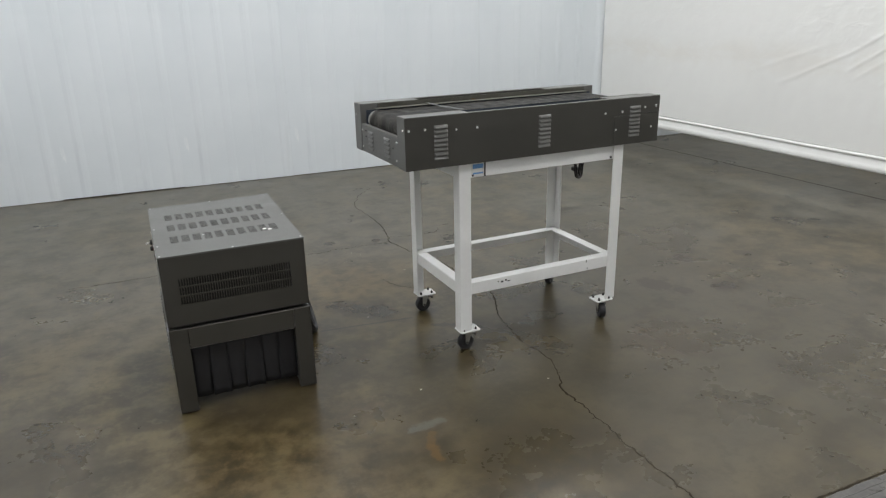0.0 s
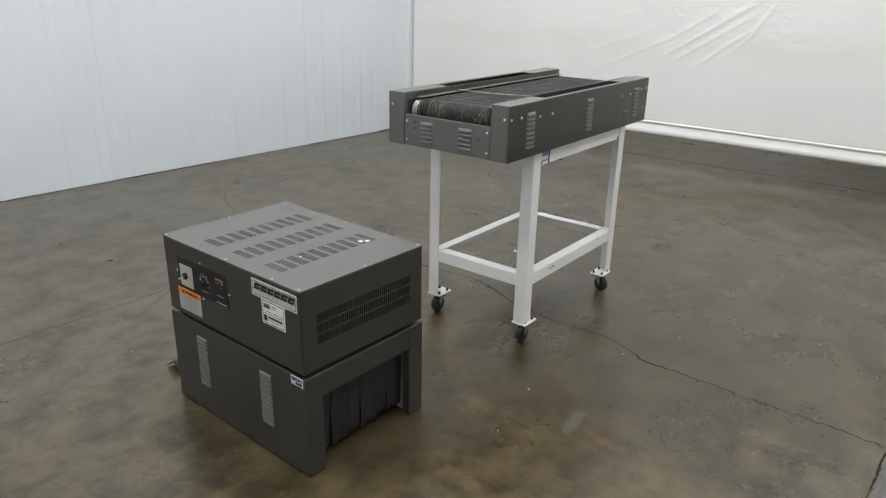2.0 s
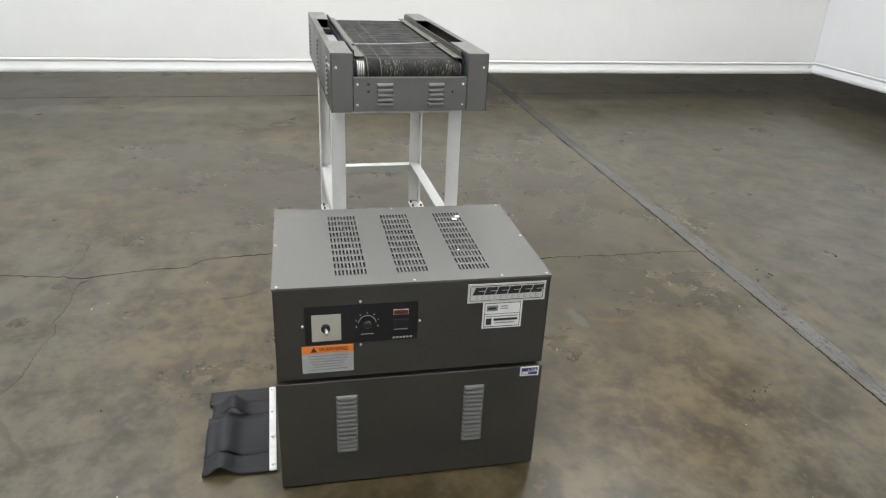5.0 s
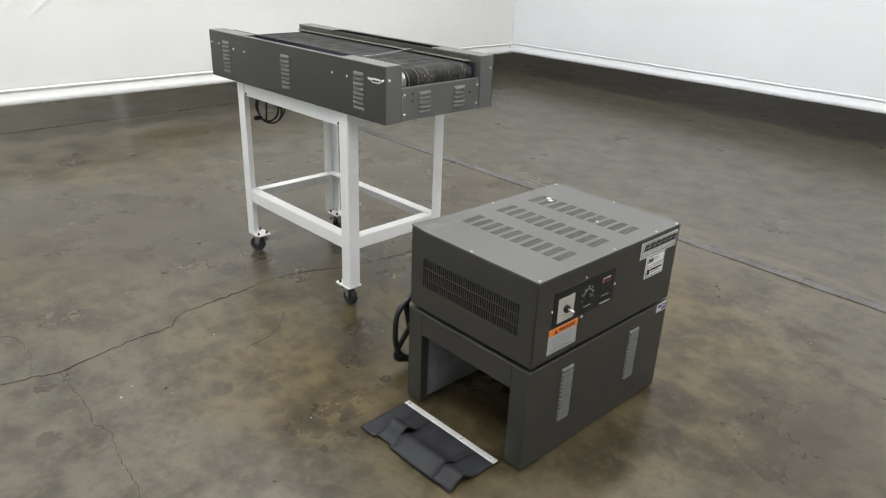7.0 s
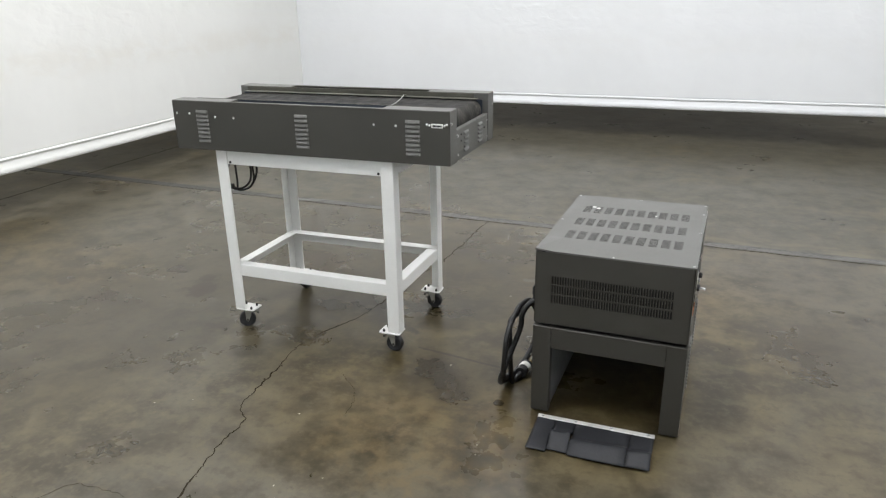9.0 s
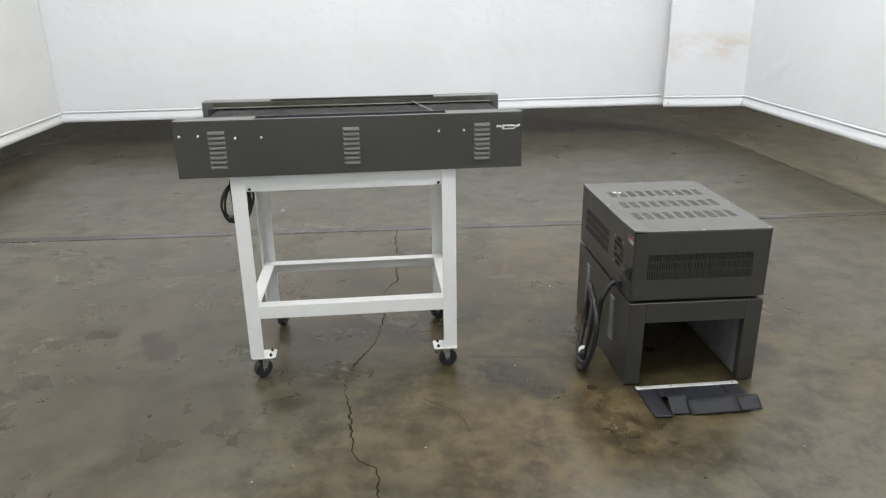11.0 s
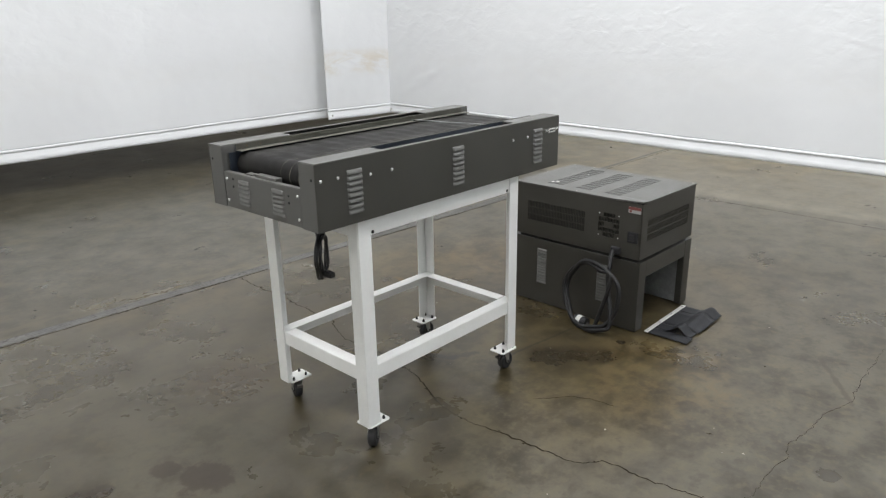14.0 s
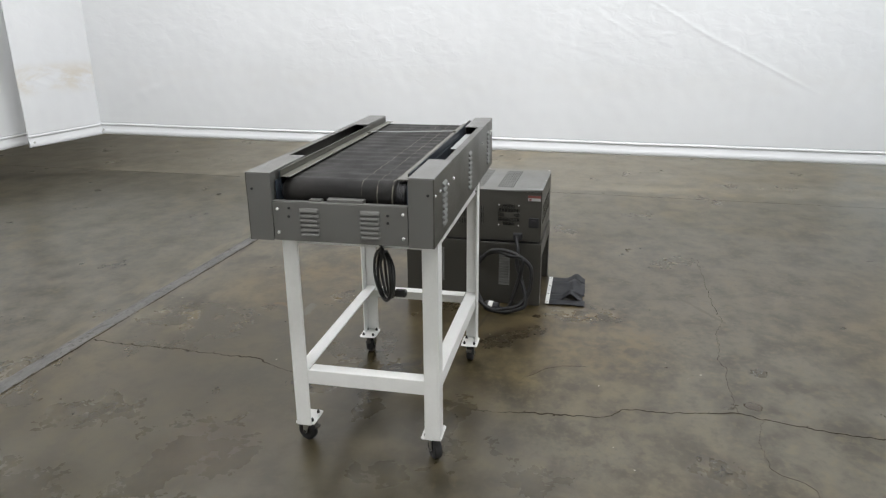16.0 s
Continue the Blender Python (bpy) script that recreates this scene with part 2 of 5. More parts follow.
    band = n.math("SUBTRACT", 1.0, n.ramp(n.math("ABSOLUTE", n.math("ADD", seam, 0.07)), 0.05, 0.30))
    patch = n.ramp(n.noise(7.0, 4, 0.6, 0.2, n.stretch(0.5, 1.9, 1)), 0.44, 0.62)
    col = n.mix(n.math("MULTIPLY", n.math("MULTIPLY", band, patch), 0.55), col, (0.1419, 0.1204, 0.0745))
    # spills with a shape of their own, and wider soft dark patches: place, size, colour
    dark_mask = 0.0
    for sx, sy, sr, c in sorted(((3.43, 3.02, 0.07, (0.0300, 0.0215, 0.0120)), (2.25, 2.05, 1.35, (0.0460, 0.0375, 0.0205)), (1.25, 2.30, 0.75, (0.0310, 0.0241, 0.0110)), (2.600, 2.885, 0.110, (0.0284, 0.0181, 0.0101)), (2.672, 2.735, 0.055, (0.0284, 0.0189, 0.0106)), (2.867, 2.694, 0.055, (0.0267, 0.0181, 0.0106)),
                          (2.945, 2.675, 0.060, (0.0267, 0.0181, 0.0106)), (1.498, 4.400, 0.034, (0.0310, 0.0198, 0.0113)), (1.19, 4.485, 0.05, (0.0430, 0.0361, 0.0243)), (1.06, 3.29, 0.12, (0.0258, 0.0198, 0.0106)), (3.04, 3.13, 0.08, (0.0361, 0.0241, 0.0146)),
                          (0.95, 3.41, 0.11, (0.0292, 0.0215, 0.0106)), (0.95, 3.30, 0.22, (0.0292, 0.0224, 0.0121)), (0.45, 2.75, 0.34, (0.0344, 0.0249, 0.0138)), (2.15, 2.28, 0.22, (0.0430, 0.0292, 0.0146)), (0.735, 3.46, 0.028, (0.0172, 0.0129, 0.0081)),
                          (-0.55, 2.6, 0.30, (0.0387, 0.0292, 0.0171)), (2.9, 3.65, 0.75, (0.0361, 0.0284, 0.0146))), key=lambda q: -q[2]):
        dx, dy = n.math("SUBTRACT", x, sx), n.math("SUBTRACT", y, sy)
        d = n.math("SQRT", n.math("ADD", n.math("MULTIPLY", dx, dx), n.math("MULTIPLY", dy, dy)))
        d = n.math("ADD", d, n.math("MULTIPLY", n.math("SUBTRACT", n.noise(9.0 if sr < 0.2 else 2.6, 4 if sr < 0.2 else 2, 0.65 if sr < 0.2 else 0.5, 0.0, n.stretch(1, 1, 1, sx, sy, 0)), 0.5), sr * (2.0 if sr < 0.2 else 1.6)))
        m = n.ramp(d, sr * 1.02, sr * 0.70, 0.0, 0.75)
        if sr >= 0.2:
            m = n.ramp(d, sr * 1.3, sr * 0.4, 0.0, 0.5)
        col = n.mix(m, col, c)
        dark_mask = n.math("MAXIMUM", m, dark_mask)
    for p0, p1, wide, c, k in (((1.425, 2.855), (1.375, 2.945), 0.030, (0.0224, 0.0189, 0.0138), 0.8), ((1.375, 2.945), (1.27, 2.995), 0.026, (0.0224, 0.0189, 0.0138), 0.7), ((1.20, 3.130), (0.745, 3.197), 0.010, (0.0206, 0.0155, 0.0089), 0.8),
                               ((0.800, 2.200), (0.925, 2.215), 0.026, (0.1032, 0.1049, 0.0907), 0.55), ((0.855, 2.150), (0.820, 2.085), 0.022, (0.1032, 0.0585, 0.0146), 0.6), ((0.820, 2.085), (0.815, 2.000), 0.026, (0.1075, 0.0602, 0.0146), 0.65),
                               ((0.64, 4.43), (0.30, 4.22), 0.016, (0.0430, 0.0327, 0.0194), 0.6), ((3.0, 1.9), (2.2, 1.75), 0.05, (0.0473, 0.0396, 0.0259), 0.5)):
        col = n.mix(n.math("MULTIPLY", streak(p0, p1, wide), k), col, c)
    col = n.mix(n.ramp(fine, 0.35, 0.70, 0.0, 0.14), col, n.mix(0.5, col, dark))
    rough = n.math("ADD", n.ramp(m1, 0.3, 0.7, 0.27, 0.35), n.math("MULTIPLY", n.math("SUBTRACT", m3, 0.5), 0.03))
    rough = n.math("SUBTRACT", rough, n.math("MULTIPLY", dark_mask, 0.05))
    n.bump(n.math("ADD", n.math("MULTIPLY", m2, 0.25), n.math("MULTIPLY", m4, 0.05)), 0.03, 0.004)
    return n.done(col, rough, 0.0, 0.48)


def tarp_material(name, stain_z, stain_amount, tint=(0.80, 0.815, 0.83), crinkled=1.0):
    n = Nodes(name)
    x, y, z = n.xyz()
    cloud = n.noise(0.8, 5, 0.6)
    col = n.mix(n.ramp(cloud, 0.35, 0.7), tint, scale(tint, 0.955))
    near = n.math("SUBTRACT", 1.0, n.ramp(n.math("ABSOLUTE", n.math("SUBTRACT", z, stain_z)), 0.02, 0.20))
    blot = n.ramp(n.noise(2.3, 5, 0.65, 0.4, n.stretch(1, 1, 2.2)), 0.36, 0.62)
    col = n.mix(n.math("MULTIPLY", n.math("MULTIPLY", near, blot), stain_amount), col, (0.64, 0.57, 0.45))
    speck = n.ramp(n.noise(26.0, 3, 0.5), 0.78, 0.82, 0.0, 0.5)
    col = n.mix(speck, col, (0.45, 0.42, 0.36))
    upper = n.ramp(z, 0.85, 1.35, 0.12, 1.0)
    where = n.ramp(n.noise(0.9, 2, 0.5, 0.0, n.stretch(1, 1, 1, 4.0, 1.0, 2.0)), 0.36, 0.60, 0.3, 1.0)
    crinkle = n.math("MULTIPLY", n.math("MULTIPLY", n.noise(9.0, 2, 0.5, 0.5, n.stretch(0.85, 1, 1.3)), upper), where)
    n.bump(n.math("ADD", n.math("MULTIPLY", crinkle, crinkled), n.math("MULTIPLY", n.noise(1.4, 2), 0.4)), 0.32, 0.02)
    return n.done(col, 0.48, 0.0, 0.4)


def wall_material():
    n = Nodes("white_wall_sheet")
    x, y, z = n.xyz()
    col = n.mix(n.ramp(n.noise(0.9, 4, 0.6), 0.3, 0.7), (0.645, 0.69, 0.715), (0.695, 0.735, 0.757))
    streak = n.ramp(n.noise(6.0, 5, 0.65, 0.0, n.stretch(1.6, 1, 0.12)), 0.56, 0.74)
    low = n.ramp(n.math("ADD", z, n.math("MULTIPLY", n.noise(3.0, 3), 0.5)), 1.05, 0.35)
    col = n.mix(n.math("MULTIPLY", n.math("MULTIPLY", streak, low), 0.28), col, (0.46, 0.50, 0.53))
    chalk = n.ramp(n.noise(9.0, 4, 0.6, 0.0, n.stretch(1.0, 1, 0.22, 5.0, 0, 0)), 0.66, 0.74)
    col = n.mix(n.math("MULTIPLY", n.math("MULTIPLY", chalk, low), 0.6), col, (0.86, 0.87, 0.87))
    n.bump(n.noise(2.5, 3), 0.08, 0.01)
    return n.done(col, 0.42, 0.0, 0.5)


FLOOR = floor_material()
TARP = tarp_material("white_vinyl", 0.95, 0.05)
TARP_CRINKLED = tarp_material("crinkled_vinyl", 0.95, 0.05, (0.80, 0.815, 0.83), 1.1)
TARP_STAINED = tarp_material("stained_vinyl", 0.98, 0.65)
TARP_CREAM = tarp_material("creamy_vinyl", 1.05, 0.15, (0.81, 0.815, 0.79))
SHEET = wall_material()
FILLER = surface("grey_joint_filler", (0.104, 0.101, 0.094), 0.5, 0.0, 0.3, 5.0, 60.0, 0.3, 0.5, (0.045, 0.041, 0.035), 0.56)
FILLER_DARK = surface("dark_joint_filler", (0.060, 0.058, 0.055), 0.42, 0.0, 0.25, 5.0, 60.0, 0.1, 0.5, (0.035, 0.032, 0.028), 0.58)
CRACK = surface("dirt_in_crack", (0.032, 0.026, 0.018), 0.95, 0.0, 0.3, 12.0, 90.0, 0.0, 0.05)


# ---- building blocks ----
def mesh_of(bm, material, name, smooth=False):
    bmesh.ops.recalc_face_normals(bm, faces=bm.faces)
    me = bpy.data.meshes.new(name)
    bm.to_mesh(me)
    bm.free()
    me.materials.append(material)
    if smooth:
        for p in me.polygons:
            p.use_smooth = True
    return me


def part(name, bm, material, parent=None, label="", m=None, smooth=False):
    """Links a bmesh (or a ready mesh) as one object under a thing or a part."""
    me = bm if isinstance(bm, bpy.types.Mesh) else mesh_of(bm, material, name, smooth)
    ob = new(name, me)
    ob.parent = parent
    if m is not None:
        ob.matrix_basis = m
    if label:
        ob["label"] = label
    return ob


def thing(name, m, label, category, group=""):
    ob = new(name)
    ob.empty_display_size = 0.1
    ob.matrix_basis = m
    return tagged(ob, label, category, group)


def box(bm, x0, x1, y0, y1, z0, z1, bevel=0.0, seg=1):
    vs = [bm.verts.new((x, y, z)) for x in (x0, x1) for y in (y0, y1) for z in (z0, z1)]
    fs = [bm.faces.new([vs[i] for i in q]) for q in ((0, 1, 3, 2), (4, 6, 7, 5), (0, 4, 5, 1), (2, 3, 7, 6), (0, 2, 6, 4), (1, 5, 7, 3))]
    if bevel:
        es = list({e for f in fs for e in f.edges})
        bmesh.ops.bevel(bm, geom=es, offset=bevel, segments=seg, affect="EDGES", profile=0.6)
    return bm


def boxes(*rows, bevel=0.0, seg=1):
    bm = bmesh.new()
    for r in rows:
        box(bm, *r, bevel=bevel, seg=seg)
    return bm


def ring(bm, axis, at, r, half, n=20, bevel=0.0):
    """A closed cylinder along an axis (0, 1, 2) about the point at."""
    loops = []
    prof = [(-half, r - bevel), (-half + bevel, r), (half - bevel, r), (half, r - bevel)] if bevel else [(-half, r), (half, r)]
    for h, rr in prof:
        loop = []
        for i in range(n):
            a = 2 * math.pi * i / n
            p = [rr * math.cos(a), rr * math.sin(a)]
            p.insert(axis, h)
            loop.append(bm.verts.new((p[0] + at[0], p[1] + at[1], p[2] + at[2])))
        loops.append(loop)
    for a, b in zip(loops, loops[1:]):
        for i in range(n):
            bm.faces.new((a[i], a[(i + 1) % n], b[(i + 1) % n], b[i]))
    bm.faces.new(loops[0])
    bm.faces.new(list(reversed(loops[-1])))
    return bm


def tube(bm, pts, r, n=8):
    """A round cord through the points."""
    pts = [Vector(p) for p in pts]
    side = Vector((0.3, 0.5, 0.8))
    loops = []
    for i, p in enumerate(pts):
        d = (pts[min(i + 1, len(pts) - 1)] - pts[max(i - 1, 0)]).normalized()
        side = (side - d * side.dot(d)).normalized()
        up = d.cross(side)
        loops.append([bm.verts.new(p + r * (math.cos(2 * math.pi * k / n) * side + math.sin(2 * math.pi * k / n) * up)) for k in range(n)])
    for a, b in zip(loops, loops[1:]):
        for k in range(n):
            bm.faces.new((a[k], a[(k + 1) % n], b[(k + 1) % n], b[k]))
    bm.faces.new(loops[0])
    bm.faces.new(list(reversed(loops[-1])))
    return bm


def smooth_line(pts, steps=8):
    """Catmull-Rom through the points."""
    ps = [Vector(p) for p in pts]
    ps = [2 * ps[0] - ps[1]] + ps + [2 * ps[-1] - ps[-2]]
    out = []
    for a, b, c, d in zip(ps, ps[1:], ps[2:], ps[3:]):
        for k in range(steps):
            t = k / steps
            out.append(0.5 * ((2 * b) + (c - a) * t + (2 * a - 5 * b + 4 * c - d) * t * t + (3 * b - a - 3 * c + d) * t ** 3))
    out.append(ps[-2])
    return out


def slotted(bm, at, u, v, size, holes, deep=0.004):
    """A sheet from the corner at along u and v with real rectangular slots (u0, u1, v0, v1) through it."""
    at, u, v = Vector(at), Vector(u), Vector(v)
    inward = v.cross(u)
    us = sorted({0.0, size[0], *(h[0] for h in holes), *(h[1] for h in holes)})
    vs = sorted({0.0, size[1], *(h[2] for h in holes), *(h[3] for h in holes)})
    grid = {}

    def vert(i, j, k):
        if (i, j, k) not in grid:
            grid[i, j, k] = bm.verts.new(at + u * us[i] + v * vs[j] + inward * (deep * k))
        return grid[i, j, k]

    ui, vi = {a: i for i, a in enumerate(us)}, {a: i for i, a in enumerate(vs)}
    cut = set()
    for a, b, c, d in holes:
        for i in range(ui[a], ui[b]):
            for j in range(vi[c], vi[d]):
                cut.add((i, j))
    solid = {(i, j) for i in range(len(us) - 1) for j in range(len(vs) - 1)} - cut
    for i, j in solid:
        bm.faces.new((vert(i, j, 0), vert(i + 1, j, 0), vert(i + 1, j + 1, 0), vert(i, j + 1, 0)))
        for di, dj, a, b in ((-1, 0, (i, j), (i, j + 1)), (1, 0, (i + 1, j), (i + 1, j + 1)), (0, -1, (i, j), (i + 1, j)), (0, 1, (i, j + 1), (i + 1, j + 1))):
            if (i + di, j + dj) not in solid:
                bm.faces.new((vert(*a, 0), vert(*b, 0), vert(*b, 1), vert(*a, 1)))
    return bm


def louver_mesh(w, h, out, name):
    """A pressed louver: a hood that rises out of the sheet and is open below. It faces -y."""
    bm = bmesh.new()
    rows = []
    for z, y in ((h * 0.5, 0.0), (h * 0.28, -out * 0.55), (-h * 0.05, -out * 0.95), (-h * 0.32, -out), (-h * 0.32, -out * 0.55)):
        inset = 0.004 * (1 if y == 0.0 else 0.35)
        rows.append([bm.verts.new((x, y, z)) for x in (-w / 2 + inset * 0.2, -w / 2 + 0.006, w / 2 - 0.006, w / 2 - inset * 0.2)])
        if y != 0.0:
            rows[-1][0].co.y = rows[-1][3].co.y = y * 0.25
    for a, b in zip(rows, rows[1:]):
        for k in range(3):
            bm.faces.new((a[k], a[k + 1], b[k + 1], b[k]))
    me = mesh_of(bm, GREY_LIGHT, name)
    return me


def screw_mesh(r, name, material):
    """A round-headed screw that faces -y."""
    bm = bmesh.new()
    loops = []
    for y, rr in ((0.0, r), (-r * 0.35, r * 0.92), (-r * 0.6, r * 0.55)):
        loops.append([bm.verts.new((rr * math.cos(a * math.pi / 5), y, rr * math.sin(a * math.pi / 5))) for a in range(10)])
    for a, b in zip(loops, loops[1:]):
        for i in range(10):
            bm.faces.new((a[i], a[(i + 1) % 10], b[(i + 1) % 10], b[i]))
    bm.faces.new(loops[-1])
    return mesh_of(bm, material, name, True)


def on_face(face, along, z, out=0.0):
    """The pose of a small piece, built to face -y, on one of the four upright faces: (axis, side, distance)."""
    axis, side, dist = face
    if axis == "y":
        return pose(along, side * (dist + out), z, 0, 0, 0 if side < 0 else 180)
    return pose(side * (dist + out), along, z, 0, 0, -90 if side < 0 else 90)


# ---- the place: floor, wall, curtains, ceiling ----
def sheet_ground():
    bm = bmesh.new()
    box(bm, -5.8, 9.4, -9.0, 7.3, -0.12, 0.0)
    return tagged(part("floor", bm, FLOOR), "stained brown-grey polished concrete floor, cracked and jointed", "floor", kind="structure")


floor = sheet_ground()


def crack(points, width, seed, jag=1.0):
    """A dirt-filled crack that wanders along a line of floor points, wider and narrower by turns, with crumbled edges."""
    rnd = random.Random(seed)
    line = smooth_line([Vector((x, y, 0)) for x, y in points], 6)
    fine, run = [], 0.0
    for a, b in zip(line, line[1:]):
        k = max(1, int((b - a).length / 0.008))
        side = Vector((-(b - a).y, (b - a).x, 0)).normalized()
        for i in range(k):
            run += (b - a).length / k
            sway = 0.013 * noise.noise(Vector((run * 9.0, seed, 0))) + 0.011 * noise.noise(Vector((run * 31.0, seed, 5))) + 0.0050 * noise.noise(Vector((run * 95.0, seed, 9)))
            fine.append((a.lerp(b, i / k) + side * jag * sway, run))
    bm = bmesh.new()
    prev = None
    for i, (p, run) in enumerate(fine):
        d = (fine[min(i + 1, len(fine) - 1)][0] - fine[max(0, i - 1)][0]).normalized()
        side = Vector((-d.y, d.x, 0))
        w = width * max(0.25, 0.80 + 0.9 * noise.noise(Vector((run * 4.0, seed, 2))) + 0.5 * noise.noise(Vector((run * 40.0, seed, 3)))) * (0.3 if i in (0, len(fine) - 1) else 1.0)
        row = [bm.verts.new(p + side * s * w / 2 + Vector((0, 0, h))) for s, h in ((-1 - 0.5 * rnd.random(), 0.0006), (-0.3, 0.0012), (0.3, 0.0012), (1 + 0.5 * rnd.random(), 0.0006))]
        if prev:
            for k in range(3):
                bm.faces.new((prev[k], row[k], row[k + 1], prev[k + 1]))
        prev = row
        if width > 0.004 and rnd.random() < 0.05:
            c = p + side * rnd.choice((-1, 1)) * rnd.uniform(0.004, 0.009)
            r, a0 = rnd.uniform(0.002, 0.006), rnd.uniform(0, 6.28)
            bm.faces.new([bm.verts.new(c + Vector((r * rnd.uniform(0.5, 1.2) * math.cos(a0 + q * 1.05), r * rnd.uniform(0.5, 1.2) * math.sin(a0 + q * 1.05), 0.0008))) for q in range(6)])
    tagged(part("crack", bm, CRACK, floor), kind="stuff")


MAIN_CRACK = [(1.431, 1.270), (1.447, 1.50), (1.452, 1.80), (1.467, 2.04), (1.468, 2.18), (1.53, 2.30), (1.568, 2.45), (1.558, 2.62), (1.575, 2.76), (1.605, 2.94), (1.668, 3.07), (1.722, 3.21), (1.735, 3.33),
              (1.722, 3.44), (1.706, 3.59), (1.703, 3.74), (1.675, 3.82), (1.615, 3.885), (1.612, 4.00), (1.603, 4.10), (1.580, 4.235), (1.566, 4.33), (1.590, 4.41), (1.615, 4.52), (1.636, 4.63), (1.655, 4.80), (1.66, 5.0)]
crack(MAIN_CRACK, 0.0050, 3)
crack([(1.66, 5.0), (1.66, 5.3), (1.80, 5.6), (1.98, 5.8)], 0.0026, 4)
crack([(1.566, 4.335), (1.415, 4.33), (1.28, 4.33), (1.18, 4.35), (1.10, 4.335), (0.92, 4.357), (0.77, 4.37), (0.61, 4.425), (0.36, 4.41), (-0.15, 4.425), (-0.4, 4.43)], 0.0012, 5)
crack([(1.600, 4.42), (1.70, 4.385), (1.80, 4.368), (1.93, 4.38), (2.0, 4.47), (2.1, 4.50)], 0.0008, 8)
crack([(1.432, 3.44), (1.30, 3.58), (1.27, 3.73)], 0.0011, 9)


def joint(p0, p1, width, high, material, name):
    """A ragged strip along a floor joint, with low ridges where the filler was drawn off."""
    rnd = random.Random(21)
    a, b = Vector((*p0, 0)), Vector((*p1, 0))
    d = (b - a).normalized()
    side = Vector((-d.y, d.x, 0))
    k = int((b - a).length / 0.04)
    bm = bmesh.new()
    prev = None
    shape = ((-1, 0.2), (-0.86, 0.8), (-0.42, 0.75), (-0.34, 1.0), (-0.24, 0.7), (0.18, 0.65), (0.27, 0.95), (0.36, 0.6), (0.84, 0.75), (1, 0.2))
    for i in range(k + 1):
        p = a.lerp(b, i / k)
        w = width * (1 + rnd.uniform(-0.07, 0.07))
        row = [bm.verts.new(p + side * (s * w / 2 + (0.0 if abs(s) > 0.8 else rnd.uniform(-0.002, 0.002))) + Vector((0, 0, max(0.0008, h * high * rnd.uniform(0.85, 1.1))))) for s, h in shape]
        if prev:
            for q in range(len(shape) - 1):
                bm.faces.new((prev[q], row[q], row[q + 1], prev[q + 1]))
        prev = row
    part(name, bm, material, floor)


JOINT = [(6.7, 1.010), (3.43, 1.178), (1.43, 1.266), (-0.2, 1.352), (-1.4, 1.400), (-5.7, 1.545)]      # the open edge of the joint
for (x0, y0), (x1, y1) in zip(JOINT, JOINT[1:]):
    joint((x0, y0 - 0.049), (x1, y1 - 0.049), 0.040 if x0 < -1 else 0.084, 0.0050 if -1 < x0 < 5 else 0.0016, FILLER if -1 < x0 < 5 else FILLER_DARK, "joint_filler")
crack(JOINT, 0.0075, 12, 0.30)
# Unseen white post, added to give the bright reflection under the curtain.
tagged(part("column", boxes((7.1, 7.38, 1.58, 1.88, 0.0, 4.6), bevel=0.01), WHITE), "unseen white post added for its reflection in the floor", "column", kind="structure")
joint((5.34, -2.0), (5.34, 6.3), 0.010, 0.0012, CRACK, "saw_cut")
joint((-2.40, -3.5), (-1.98, 6.4), 0.0045, 0.0012, CRACK, "saw_cut")


def flakes():
    rnd = random.Random(4)
    bm = bmesh.new()
    spots = [(0.95, 2.455), (1.465, 2.283), (0.637, 2.395), (0.72, 3.80), (0.73, 3.745), (1.43, 2.98), (1.008, 3.24), (1.44, 3.777), (1.166, 4.084), (1.90, 3.825), (2.03, 3.895), (1.30, 4.17), (1.258, 4.227), (0.115, 3.937), (0.842, 1.423)]
    spots += [(rnd.uniform(-1.2, 4.2), rnd.uniform(1.5, 5.6)) for _ in range(8)]
    for i, (x, y) in enumerate(spots):
        r = rnd.uniform(0.0025, 0.0055) if i < 15 else rnd.uniform(0.0012, 0.003)
        a = rnd.uniform(0, 6.28)
        vs = [bm.verts.new((x + r * rnd.uniform(0.5, 1.2) * math.cos(a + k * 1.57) * (1.6 if k % 2 else 0.7), y + r * math.sin(a + k * 1.57), 0.0012 + 0.002 * rnd.random())) for k in range(4)]
        bm.faces.new(vs)
    tagged(part("paint_flakes", bm, CHIP), "small pale paint flakes scattered on the floor", "debris", kind="stuff")


flakes()

WALL_YAW = -3.10
# Near-black backing board, so the gap under the panels shows as shade.
wall = tagged(part("wall_north", boxes((-6.5, 9.5, 0.03, 0.12, 0.0, 4.6)), DARK, None, "", pose(0, 6.699, 0, 0, 0, WALL_YAW)),
              "white ribbed sheet-metal wall with scuffs along its foot", "wall", kind="structure")


